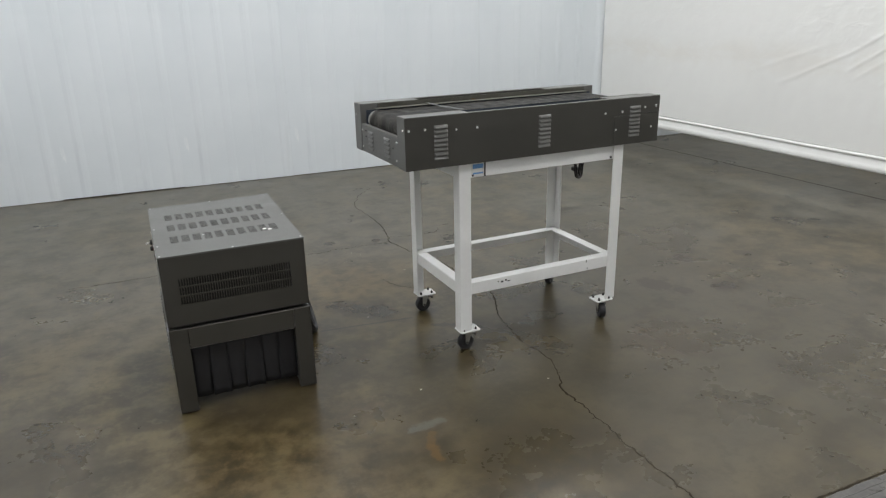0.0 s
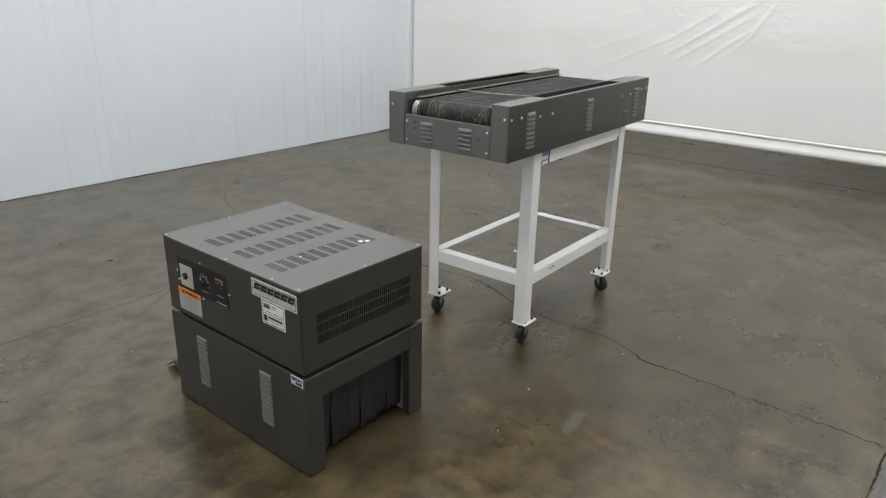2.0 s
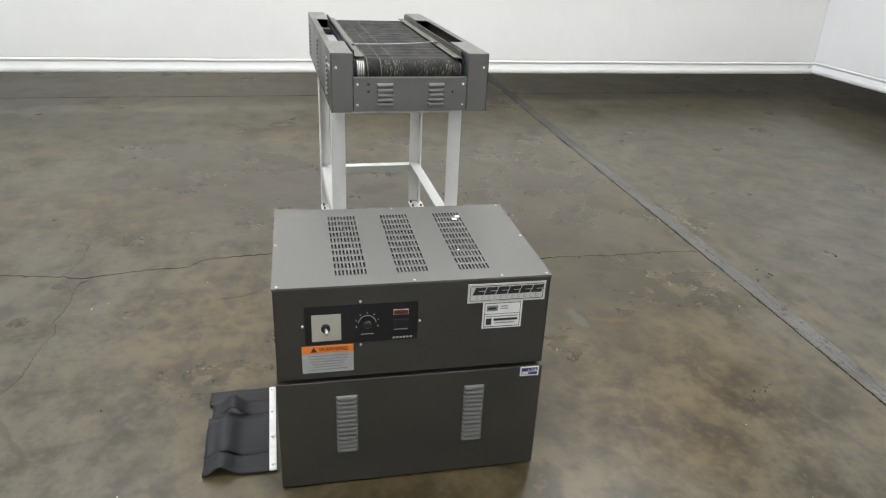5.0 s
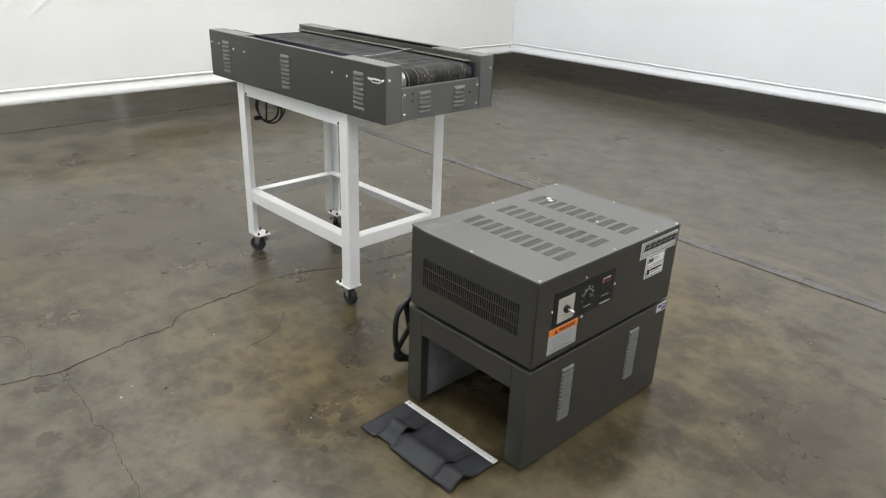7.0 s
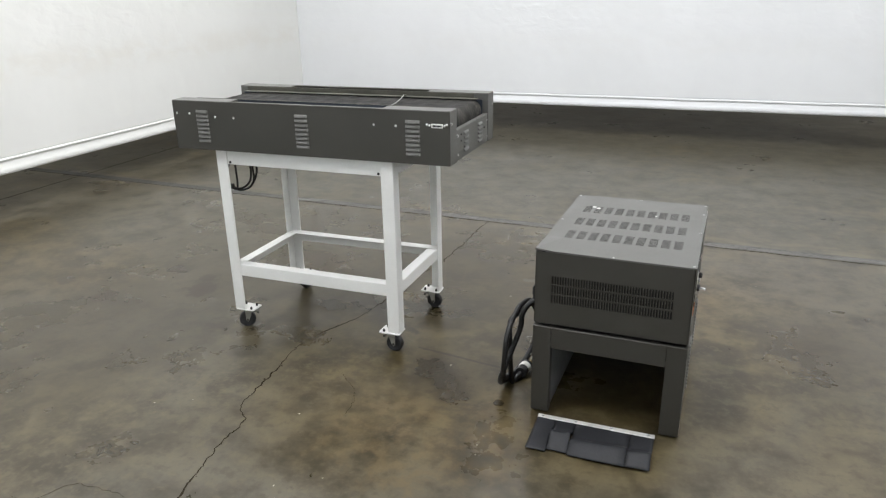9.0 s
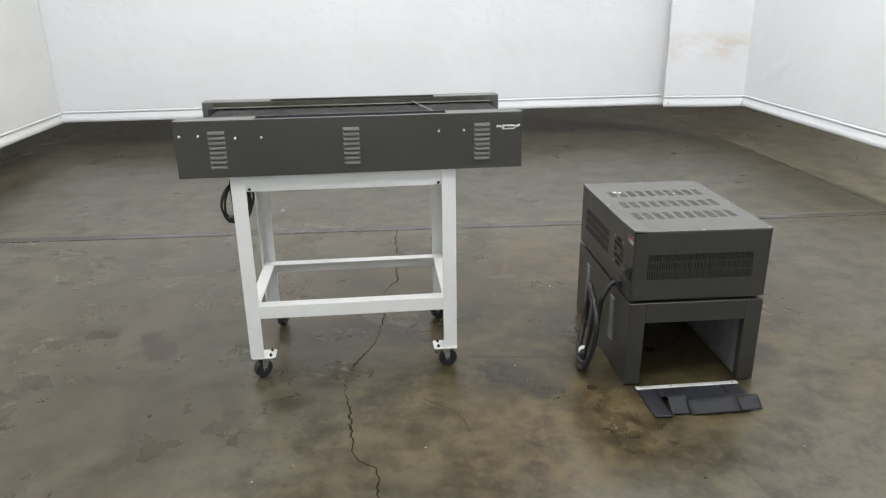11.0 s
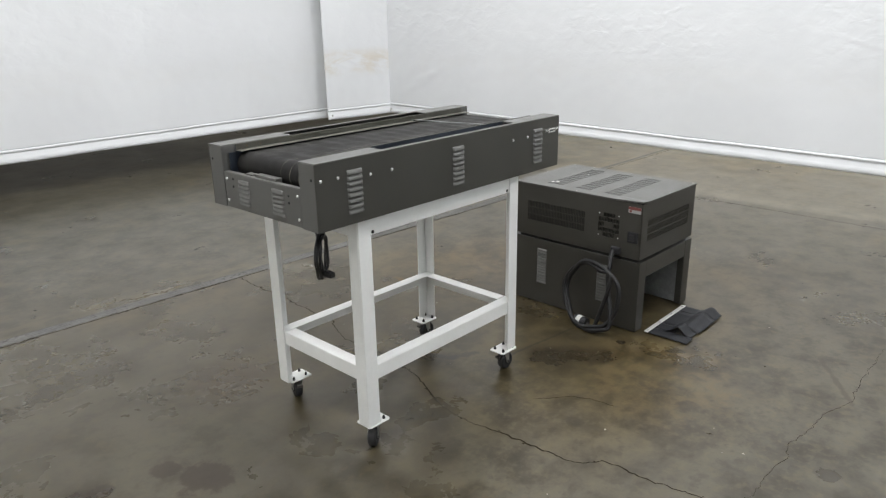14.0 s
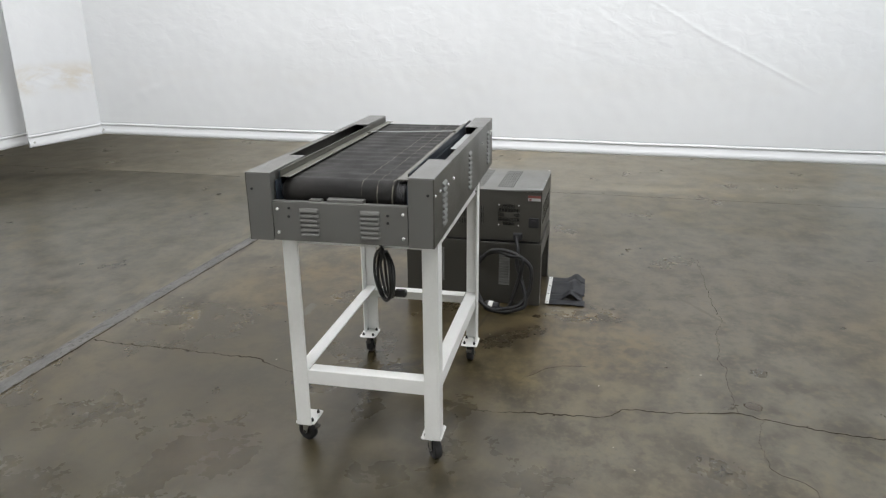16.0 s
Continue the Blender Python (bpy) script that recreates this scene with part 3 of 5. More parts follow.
def wall_panel(width, ribs, foot):
    """One ribbed steel sheet, 4.6 m high, with a foot that does not quite reach the floor."""
    bm = bmesh.new()
    pitch = width / ribs
    prof = [(0.0, 0.0)]
    for i in range(ribs):
        c = (i + 1) * pitch - 0.055
        prof += [(c - 0.040, 0.0), (c - 0.012, -0.0044), (c + 0.012, -0.0044), (c + 0.040, 0.0)]
        for k in (0.33, 0.66):
            mid = i * pitch + k * (pitch - 0.1)
            prof.append((mid, -0.0008))
    prof = sorted(set(prof)) + [(width, 0.0)]
    lo = [bm.verts.new((x, y, foot)) for x, y in prof]
    hi = [bm.verts.new((x, y, 4.6)) for x, y in prof]
    lob = [bm.verts.new((x, y + 0.003, foot)) for x, y in prof]
    for i in range(len(prof) - 1):
        bm.faces.new((lo[i], lo[i + 1], hi[i + 1], hi[i]))
        bm.faces.new((lo[i], lob[i], lob[i + 1], lo[i + 1]))
    return mesh_of(bm, SHEET, "wall_panel")


sheets = [wall_panel(0.984, 4, f) for f in (0.003, 0.005, 0.009)]
for i in range(16):
    part("wall_panel", sheets[(i * 7 + i // 3) % 3], SHEET, wall, "", pose(-6.36 + 0.984 * i, 0.012 + 0.0012 * (i % 2), 0))


def curtain(name, p0, p1, foot0, foot1, material, label, seed, folds=(), wave=0.010, hem_high=0.115, slack=0.0015):
    """A hanging vinyl sheet from p0 to p1 with wrinkles, pulled creases and a stitched hem pocket."""
    a, b = Vector((*p0, 0)), Vector((*p1, 0))
    length = (b - a).length
    yaw = math.degrees(math.atan2(b.y - a.y, b.x - a.x))
    m = pose(a.x, a.y, 0, 0, 0, yaw)          # x along the sheet, +y to its left
    nu = int(length / (0.0125 if folds else 0.025))
    zs = [0.0, 0.02] + ([0.04 + 0.0125 * i for i in range(129)] if folds else [0.04 + 0.025 * i for i in range(65)]) + [1.8, 2.1, 2.5, 3.0, 3.6]
    bm = bmesh.new()
    grid = []

    def lift(u, z):
        n1 = noise.noise(Vector((u * 0.55, z * 0.22, seed)))
        n2 = noise.noise(Vector((u * 2.1, z * 1.1, seed + 7)))
        n3 = noise.noise(Vector((u * 9.0, z * 8.0, seed + 13)))
        d = wave * n1 + wave * 0.35 * n2 + slack * n3 * min(1.0, z / 0.8)
        for u0, z0, u1, z1, high, wide in folds:
            dx, dz = u1 - u0, z1 - z0
            s = ((u - u0) * dx + (z - z0) * dz) / (dx * dx + dz * dz)
            if -0.1 < s < 1.1:
                off = abs((u - u0) * dz - (z - z0) * dx) / math.hypot(dx, dz)
                d -= high * math.exp(-(off / wide) ** 2) * max(0.0, math.sin(math.pi * min(1, max(0, (s + 0.1) / 1.2)))) * (0.75 + 0.5 * noise.noise(Vector((u * 6, z * 6, u0))))
        return d

    for i in range(nu + 1):
        u = length * i / nu
        foot = foot0 + (foot1 - foot0) * u / length
        col = []
        for z in zs:
            h = foot + hem_high + z * (4.6 - foot - hem_high) / 3.6 if z > 1.65 else foot + hem_high + z
            col.append(bm.verts.new((u, lift(u, h), h)))
        grid.append(col)
    for p, q in zip(grid, grid[1:]):
        for k in range(len(zs) - 1):
            bm.faces.new((p[k], q[k], q[k + 1], p[k + 1]))
    ob = tagged(part(name, bm, material, None, "", m, True), label, "curtain")
    thick = ob.modifiers.new("thickness", "SOLIDIFY")
    thick.thickness, thick.offset = 0.002, 0.0
    # hem pocket: a flat tube with a lip of doubled cloth above
    hm = bmesh.new()
    prev = None
    for i in range(nu + 1):
        u = length * i / nu
        foot = foot0 + (foot1 - foot0) * u / length
        y0 = lift(u, foot + hem_high)
        sag = 0.003 * noise.noise(Vector((u * 1.7, 3.0, seed)))
        h = hem_high
        prof = ((0.0, h + 0.006), (-0.009, h + 0.004), (-0.014, h - 0.004), (-0.013, h - 0.012), (-0.004, h - 0.0175), (-0.001, h - 0.023), (-0.005, h - 0.030),
                (-0.007, h * 0.54), (-0.013, h * 0.43), (-0.0175, h * 0.30), (-0.0175, 0.015), (-0.011, 0.003), (0.0, 0.0), (0.007, 0.004), (0.008, 0.04), (0.003, h))
        row = [hm.verts.new((u, y0 + y, foot + z + sag)) for y, z in prof]
        if prev:
            for k in range(len(prof)):
                hm.faces.new((prev[k], row[k], row[(k + 1) % len(prof)], prev[(k + 1) % len(prof)]))
        else:
            hm.faces.new(row)
        prev = row
    hm.faces.new(list(reversed(prev)))
    part("hem", hm, material, ob, "", None, True)
    # eyelets at both ends of the hem
    for u in (0.05, length - 0.05):
        ring_bm = ring(bmesh.new(), 1, (0, 0, 0), 0.010, 0.003, 12)
        part("eyelet", ring_bm, STEEL, ob, "", pose(u, -0.019, foot0 + 0.05))
    return ob


# each runs so that the room lies on its right-hand side (-y of the sheet)
curtain("curtain_wall", (4.937, 6.405), (4.9147, -2.178), 0.305, 0.2785, TARP_CREAM, "white vinyl curtain with pulled diagonal creases and a stitched hem", 1.0,
        [(2.26, 0.86, 2.53, 0.96, 0.0030, 0.016), (2.45, 0.94, 2.90, 1.14, 0.0070, 0.010), (2.86, 1.12, 3.26, 1.37, 0.0070, 0.011), (2.86, 0.998, 3.24, 1.24, 0.0075, 0.010), (3.16, 1.19, 3.62, 1.48, 0.0080, 0.012),
         (2.93, 0.95, 3.30, 1.188, 0.0060, 0.010), (3.27, 1.17, 3.56, 1.36, 0.0050, 0.011), (3.12, 0.91, 3.36, 1.11, 0.0065, 0.010), (3.32, 1.08, 3.53, 1.22, 0.0060, 0.010), (3.51, 1.16, 3.62, 1.34, 0.0070, 0.011),
         (3.59, 1.29, 3.72, 1.50, 0.0060, 0.012), (3.24, 1.26, 3.56, 1.47, 0.0050, 0.010), (3.34, 1.00, 3.60, 1.25, 0.0030, 0.012), (2.02, 0.95, 2.72, 1.19, 0.0026, 0.014), (3.45, 1.42, 3.80, 1.66, 0.0050, 0.014)])
curtain("curtain_wall", (5.25, -2.200), (-2.20, -1.882), 0.286, 0.330, TARP, "smooth white vinyl curtain hanging above the floor", 2.0, (), 0.008)
curtain("curtain_wall", (-1.667, -1.666), (-2.50, -1.425), 0.340, 0.355, TARP_STAINED, "narrow white vinyl curtain strip with a brown stain", 3.0,
        [(0.05, 1.02, 0.36, 0.90, 0.003, 0.014), (0.15, 1.08, 0.45, 0.95, 0.003, 0.012)], 0.02)
curtain("curtain_wall", (-2.4608, -1.45), (-2.328, 6.79), 0.3625, 0.289, TARP_CRINKLED, "white vinyl curtain with a long diagonal seam", 4.0,
        [(5.40, 1.79, 6.20, 1.312, 0.0060, 0.009), (6.00, 1.425, 7.02, 0.905, 0.0060, 0.009), (5.17, 1.555, 5.57, 1.335, 0.0030, 0.010), (4.92, 1.29, 5.35, 1.18, 0.0020, 0.014), (0.20, 0.6, 0.95, 0.95, 0.006, 0.05), (0.35, 0.75, 0.85, 0.90, 0.003, 0.03)], 0.008, 0.115, 0.002)

# Out of view: ceiling and walls added to close the space and return light.
tagged(part("ceiling", boxes((-5.9, 9.5, -9.1, 7.6, 4.6, 4.7)), CEILING), "plain grey ceiling, unseen, closing the space", "ceiling", kind="structure")
for nm, r in (("wall_east", (9.4, 9.5, -9.0, 7.6, 0.0, 4.6)), ("wall_south", (-5.9, 9.5, -9.1, -9.0, 0.0, 4.6)), ("wall_west", (-5.9, -5.8, -9.0, 7.6, 0.0, 4.6))):
    tagged(part(nm, boxes(r), OUTER), "plain unseen wall closing the space", "wall", kind="structure")


# ---- conveyor on a wheeled stand ----
conveyor = thing("conveyor", pose(1.65, 2.94, 0), "dark grey belt conveyor on a white steel stand with black casters", "conveyor")
HL, HW, ZB, ZT = 0.65, 0.2945, 0.88, 1.094
SIDE_A, SIDE_B, END_1, END_2 = ("y", -1, HW), ("y", 1, HW), ("x", -1, HL), ("x", 1, HL)

louver = louver_mesh(0.064, 0.0165, 0.0075, "louver")
end_louver = louver_mesh(0.066, 0.0165, 0.0075, "end_louver")
screw = screw_mesh(0.0054, "screw", SCREW)
hole = screw_mesh(0.0045, "hole", DARK)


def slab(outline, y0, y1):
    """An upright sheet: an outline of (x, z) given thickness from y0 to y1."""
    bm = bmesh.new()
    lo = [bm.verts.new((x, y0, z)) for x, z in outline]
    hi = [bm.verts.new((x, y1, z)) for x, z in outline]
    bm.faces.new(lo)
    bm.faces.new(list(reversed(hi)))
    for i in range(len(lo)):
        k = (i + 1) % len(lo)
        bm.faces.new((lo[i], lo[k], hi[k], hi[i]))
    return bm


def side_panel(sign, split):
    top = ZT - 0.0035
    if split:
        outline = [(-HL, ZB), (0.3868, ZB), (0.3868, 1.016), (HL, 1.016), (HL, top), (-HL, top)]
    else:
        outline = [(-HL, ZB), (HL, ZB), (HL, top), (-HL, top)]
    ob = part("side_panel", slab(outline, sign * (HW - 0.003), sign * HW), GREY, conveyor)
    part("top_lip", boxes((-0.36, 0.36, *sorted((sign * HW, sign * (HW - 0.024))), ZT - 0.0035, ZT - 0.0005), bevel=0.0008), GREY, conveyor)
    return ob


side_a, side_b = side_panel(-1, True), side_panel(1, False)
service = part("service_panel", boxes((0.3895, HL, -HW, -HW + 0.003, ZB, 1.0135), bevel=0.0008), GREY, conveyor)


def louvers(parent, face, centre, top, count, pitch, me):
    for i in range(count):
        part("louver", me, None, parent, "", on_face(face, centre, top - pitch * (i + 0.5)))


for c in (-0.492, 0.008, 0.505):
    louvers(side_a if c < 0.4 else service, SIDE_A, c, 1.056, 8, 0.0182, louver)
for c in (0.497, 0.003, -0.495):
    louvers(side_b, SIDE_B, c, 1.056, 8, 0.0182, louver)
for x, z in ((-0.633, 1.042), (-0.562, 1.042), (-0.422, 1.031), (-0.325, 1.031), (0.334, 1.033), (0.431, 1.033), (0.563, 1.045), (0.629, 1.045)):
    part("screw", screw, None, side_a, "", on_face(SIDE_A, x, z))
for x, z in ((0.398, 0.954), (0.606, 0.952)):
    part("screw", screw, None, service, "", on_face(SIDE_A, x, z))
for x, z in ((0.63, 1.038), (0.563, 1.038), (0.43, 1.027), (0.335, 1.027), (-0.328, 1.03), (-0.424, 1.03), (-0.555, 1.040), (-0.637, 1.042)):
    part("screw", screw, None, side_b, "", on_face(SIDE_B, x, z))
# small pale plate with a black arrow, held by two screws
badge = part("badge", boxes((-0.024, 0.024, -0.0022, 0.0, -0.0085, 0.0085), bevel=0.001), PAPER, side_b, "small white plate with a black arrow", on_face(SIDE_B, -0.597, 1.036))
arrow = bmesh.new()
arrow.faces.new([arrow.verts.new((u, -0.0028, v)) for u, v in ((-0.020, 0.0), (-0.010, 0.0058), (-0.010, 0.0028), (0.020, 0.0028), (0.020, -0.0028), (-0.010, -0.0028), (-0.010, -0.0058))])
part("arrow", arrow, INK, badge)
for u in (-0.031, 0.031):
    part("screw", screw, None, badge, "", pose(u, 0.0, 0.002))


def end_cover(sx, sy):
    x0, x1 = sorted((sx * 0.36, sx * HL))
    xe0, xe1 = sorted((sx * HL, sx * (HL - 0.003)))
    xi0, xi1 = sorted((sx * 0.36, sx * (HL - 0.003)))
    y0, y1 = sorted((sy * 0.2155, sy * HW))
    ye0, ye1 = sorted((sy * 0.2155, sy * (HW - 0.003)))
    yi0, yi1 = sorted((sy * 0.2155, sy * 0.2185))
    bm = boxes((x0, x1, y0, y1, ZT - 0.0035, ZT), (xe0, xe1, ye0, ye1, ZB, ZT - 0.0035), (xi0, xi1, yi0, yi1, 0.975, ZT - 0.0035), bevel=0.001)
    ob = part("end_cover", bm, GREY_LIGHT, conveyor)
    return ob


for sx in (-1, 1):
    for sy in (-1, 1):
        cover = end_cover(sx, sy)
        part("screw" if sx < 0 else "hole", screw if sx < 0 else hole, None, cover, "", on_face(END_1 if sx < 0 else END_2, sy * 0.276, 1.043))
    x0, x1 = sorted((sx * (HL - 0.002), sx * (HL - 0.005)))
    xl0, xl1 = sorted((sx * (HL - 0.002), sx * (HL - 0.022)))
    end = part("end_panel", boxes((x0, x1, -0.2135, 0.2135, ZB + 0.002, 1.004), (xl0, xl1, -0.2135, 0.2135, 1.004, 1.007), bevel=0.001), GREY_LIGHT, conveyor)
    face = ("x", sx, HL - 0.002)
    for c in (0.096, -0.096):
        louvers(end, face, c, 0.988, 5 if sx < 0 else 6, 0.0176 if sx < 0 else 0.0150, end_louver)
    for y in (-0.199, 0.199):
        for z in (0.982, 0.907):
            part("screw", screw, None, end, "", on_face(face, y, z))
    for y, z in ((0.158, 0.982), (0.158, 0.956), (-0.160, 0.954)) if sx < 0 else ((-0.161, 0.986), (-0.163, 0.959), (0.152, 0.976), (0.152, 0.953)):
        part("hole", hole, None, end, "", on_face(face, y, z))

part("bottom_pan", boxes((-0.644, 0.644, -0.288, 0.288, ZB + 0.004, ZB + 0.008)), DARK, conveyor)
for sy in (-1, 1):
    y0, y1 = sorted((sy * 0.2065, sy * 0.2095))
    part("inner_frame", boxes((-0.625, 0.625, y0, y1, 0.93, 1.066)), BLUE_STEEL, conveyor)
    part("channel_floor", boxes((-0.36, 0.36, *sorted((sy * 0.2097, sy * 0.2905)), 1.026, 1.030)), GREY if sy < 0 else GAP, conveyor, "dark open channel beside the belt")
part("cover_strip", boxes((-0.335, 0.010, 0.222, 0.262, 1.0640, 1.0665), bevel=0.0008), GALVANIZED, conveyor, "bare metal strip in the channel")
# bearings and cross brackets in the open channels
for x, sy in ((-0.30, -1), (0.18, -1), (0.31, 1), (-0.1, 1)):
    y0, y1 = sorted((sy * 0.210, sy * 0.268))
    part("bracket", boxes((x, x + 0.035, y0, y1, 1.030, 1.056), bevel=0.003), DARK if sy < 0 else GREY, conveyor)


def belt():
    bm = bmesh.new()
    r, cx, cz, half = 0.046, 0.580, 1.0205, 0.1905
    ce = 0.562
    line = []
    n = 130
    for i in range(n + 1):
        x = -cx + (cx + ce) * i / n
        line.append((x, cz + r - 0.0022 * (0.5 - 0.5 * math.cos(2 * math.pi * x / 0.0725))))
    for i in range(1, 16):
        a = math.pi / 2 - math.pi * i / 16
        line.append((ce + r * math.cos(a), cz + r * math.sin(a)))
    for i in range(12):
        line.append((ce - (cx + ce) * i / 11, cz - r))
    for i in range(1, 16):
        a = -math.pi / 2 - math.pi * i / 16
        line.append((-cx + r * math.cos(a), cz + r * math.sin(a)))
    ys = [-half + (half + 0.166) * k / 14 for k in range(15)]
    rows = [[bm.verts.new((x, y, z + 0.0006 * noise.noise(Vector((x * 9, y * 22, 1.0))))) for y in ys] for x, z in line]
    for a, b in zip(rows, rows[1:] + rows[:1]):
        for k in range(14):
            bm.faces.new((a[k], a[k + 1], b[k + 1], b[k]))
    ob = part("belt", bm, BELT, conveyor, "black woven belt with worn pale lines", None, True)
    t = ob.modifiers.new("thickness", "SOLIDIFY")
    t.thickness, t.offset = 0.003, -1.0


belt()
for sx, rx in ((-1, -0.580), (1, 0.562)):
    roller = part("roller", ring(bmesh.new(), 1, (rx, 0, 1.0205), 0.0415, 0.197, 28, 0.003), FORK if sx < 0 else RUBBER, conveyor, "", None, False)
    for ry in (0.172, 0.179, 0.186, 0.1925):
        part("groove_ring", ring(bmesh.new(), 1, (rx, ry, 1.0205), 0.0426, 0.0018, 28, 0.0006), STEEL if sx < 0 else RUBBER, roller)
    part("shaft", ring(bmesh.new(), 1, (rx, 0, 1.0205), 0.011, 0.214, 12), STEEL, roller)
    part("collar", ring(bmesh.new(), 1, (rx, -0.2, 1.0205), 0.030, 0.004, 20), DARK, roller)
    part("collar", ring(bmesh.new(), 1, (rx, 0.2, 1.0205), 0.030, 0.004, 20), DARK, roller)
part("belt_scraper", boxes((0.613, 0.638, -0.041, 0.075, 0.986, 1.0165), (0.613, 0.636, -0.100, -0.060, 0.986, 1.012), bevel=0.001), GREY_LIGHT, conveyor, "pale bracket under the belt end")
for i in range(8):
    part("bed_roller", ring(bmesh.new(), 1, (-0.508 + 0.145 * i, 0, 1.045), 0.012, 0.196, 12), STEEL, conveyor)
# guide rails over both edges of the belt
def guide_rail(sy, x0, x1, inner):
    """An angle over the edge of the belt: a flat foot and an upright outer flange, dark on its back."""
    rail = part("guide_rail", boxes((x0, x1, *sorted((sy * 0.2000, sy * 0.2035)), 1.0700, 1.0935), bevel=0.0008), RAIL, conveyor, "worn steel guide rail with rust spots")
    part("rail_foot", boxes((x0 - 0.02, x1, *sorted((sy * inner, sy * 0.1998)), 1.0705, 1.0740), bevel=0.0012), RAIL_FOOT, rail, "pale scuffed foot of the rail")
    part("rail_back", boxes((x0, x1, *sorted((sy * 0.2037, sy * 0.2060)), 1.030, 1.0915)), BLUE_STEEL, rail, "blue-grey back of the rail")


guide_rail(1, -0.570, 0.585, 0.167)
guide_rail(-1, -0.590, 0.600, 0.170)
part("cross_rod", tube(bmesh.new(), [(-0.330, 0.172, 1.0795), (-0.318, 0.06, 1.0770), (-0.290, -0.06, 1.0765), (-0.262, -0.1700, 1.0795)], 0.0024), GALVANIZED, conveyor, "thin bowed steel rod across the belt")
for x, y in ((-0.330, 0.176), (-0.262, -0.178)):
    part("rod_clip", boxes((x - 0.010, x + 0.010, y - 0.007, y + 0.007, 1.0747, 1.081), bevel=0.002), RAIL, conveyor)

# white angle-iron stand, set a little askew under the conveyor
STAND = pose(0.037, 0.000, 0, 0, 0, -0.5)
SX, SY, AW, AT = 0.433, 0.272, 0.056, 0.006


def leg(sx, sy):
    xa, xb = sorted((sx * SX, sx * (SX - AW)))
    xt0, xt1 = sorted((sx * SX, sx * (SX - AT)))
    ya, yb = sorted((sy * SY, sy * (SY - AT)))
    yc, yd = sorted((sy * (SY - AT), sy * (SY - AW)))
    bm = boxes((xa, xb, ya, yb, 0.100, 0.8785), (xt0, xt1, yc, yd, 0.100, 0.8785), bevel=0.0015)
    return part("leg", bm, WHITE, conveyor, "", STAND)


def rail_x(sy, z, high, flange, name):
    """A long angle bar between two legs: an upright face outside and a flange inward along its top edge."""
    ya, yb = sorted((sy * (SY - AT - 0.0005), sy * (SY - 2 * AT)))
    yc, yd = sorted((sy * (SY - 2 * AT), sy * (SY - 0.056)))
    e = SX - AT - 0.001
    bm = boxes((-e, e, ya, yb, z - high, z), bevel=0.0015)
    if flange:
        box(bm, -e, e, yc, yd, z - AT, z, 0.0015)
    return part(name, bm, WHITE, conveyor, "", STAND)


def rail_y(sx, z, high, flange, name):
    xa, xb = sorted((sx * (SX - AT - 0.0005), sx * (SX - 2 * AT)))
    xc, xd = sorted((sx * (SX - 2 * AT), sx * (SX - 0.056)))
    e = SY - 2 * AT - 0.001
    f = SY - 0.060
    bm = boxes((xa, xb, -e, e, z - high, z), bevel=0.0015)
    if flange:
        box(bm, xc, xd, -f, f, z - AT, z, 0.0015)
    return part(name, bm, WHITE, conveyor, "", STAND)


for sx in (-1, 1):
    for sy in (-1, 1):
        leg(sx, sy)
    rail_y(sx, 0.329, 0.056, True, "shelf_rail")
    rail_y(sx, 0.8782, 0.066, True, "top_rail")
for sy in (-1, 1):
    low = rail_x(sy, 0.329, 0.056, True, "shelf_rail")
    if sy < 0:
        chips = bmesh.new()
        for cx, cz, w, h in ((-0.215, 0.322, 0.010, 0.005), (-0.195, 0.326, 0.007, 0.006), (-0.180, 0.320, 0.012, 0.003), (-0.235, 0.326, 0.005, 0.003), (0.255, 0.338, 0.004, 0.008), (0.262, 0.300, 0.003, 0.005)):
            vs = [chips.verts.new((cx + w * math.cos(k * 1.047 + cx) * (0.6 + 0.4 * math.sin(7 * k)), -SY + AT + 0.0002, cz - 0.016 + h * math.sin(k * 1.047 + cx))) for k in range(6)]
            chips.faces.new(vs)
        tagged(part("chipped_paint", chips, DARK, low, "dark chips in the paint"), kind="stuff")
    top = rail_x(sy, 0.8782, 0.066, True, "top_rail")
    for x in (-0.365, 0.365):
        part("bolt", screw_mesh(0.006, "bolt", DARK), None, top, "", on_face(("y", sy, SY - 0.0065), x, 0.822))
    if sy < 0:
        sticker = part("sticker", boxes((-0.372, -0.316, -SY + AT - 0.0018, -SY + AT - 0.0006, 0.822, 0.872)), PAPER, top, "small blue and white sticker on the top rail")
        part("print", boxes((-0.366, -0.316, -SY + AT - 0.0026, -SY + AT - 0.0019, 0.850, 0.869), (-0.366, -0.316, -SY + AT - 0.0026, -SY + AT - 0.0019, 0.826, 0.833)), LIGHT_BLUE, sticker)
        part("strap", boxes((-0.310, -0.304, -SY + AT - 0.003, -SY + AT - 0.0006, 0.812, 0.8785)), INK, top)


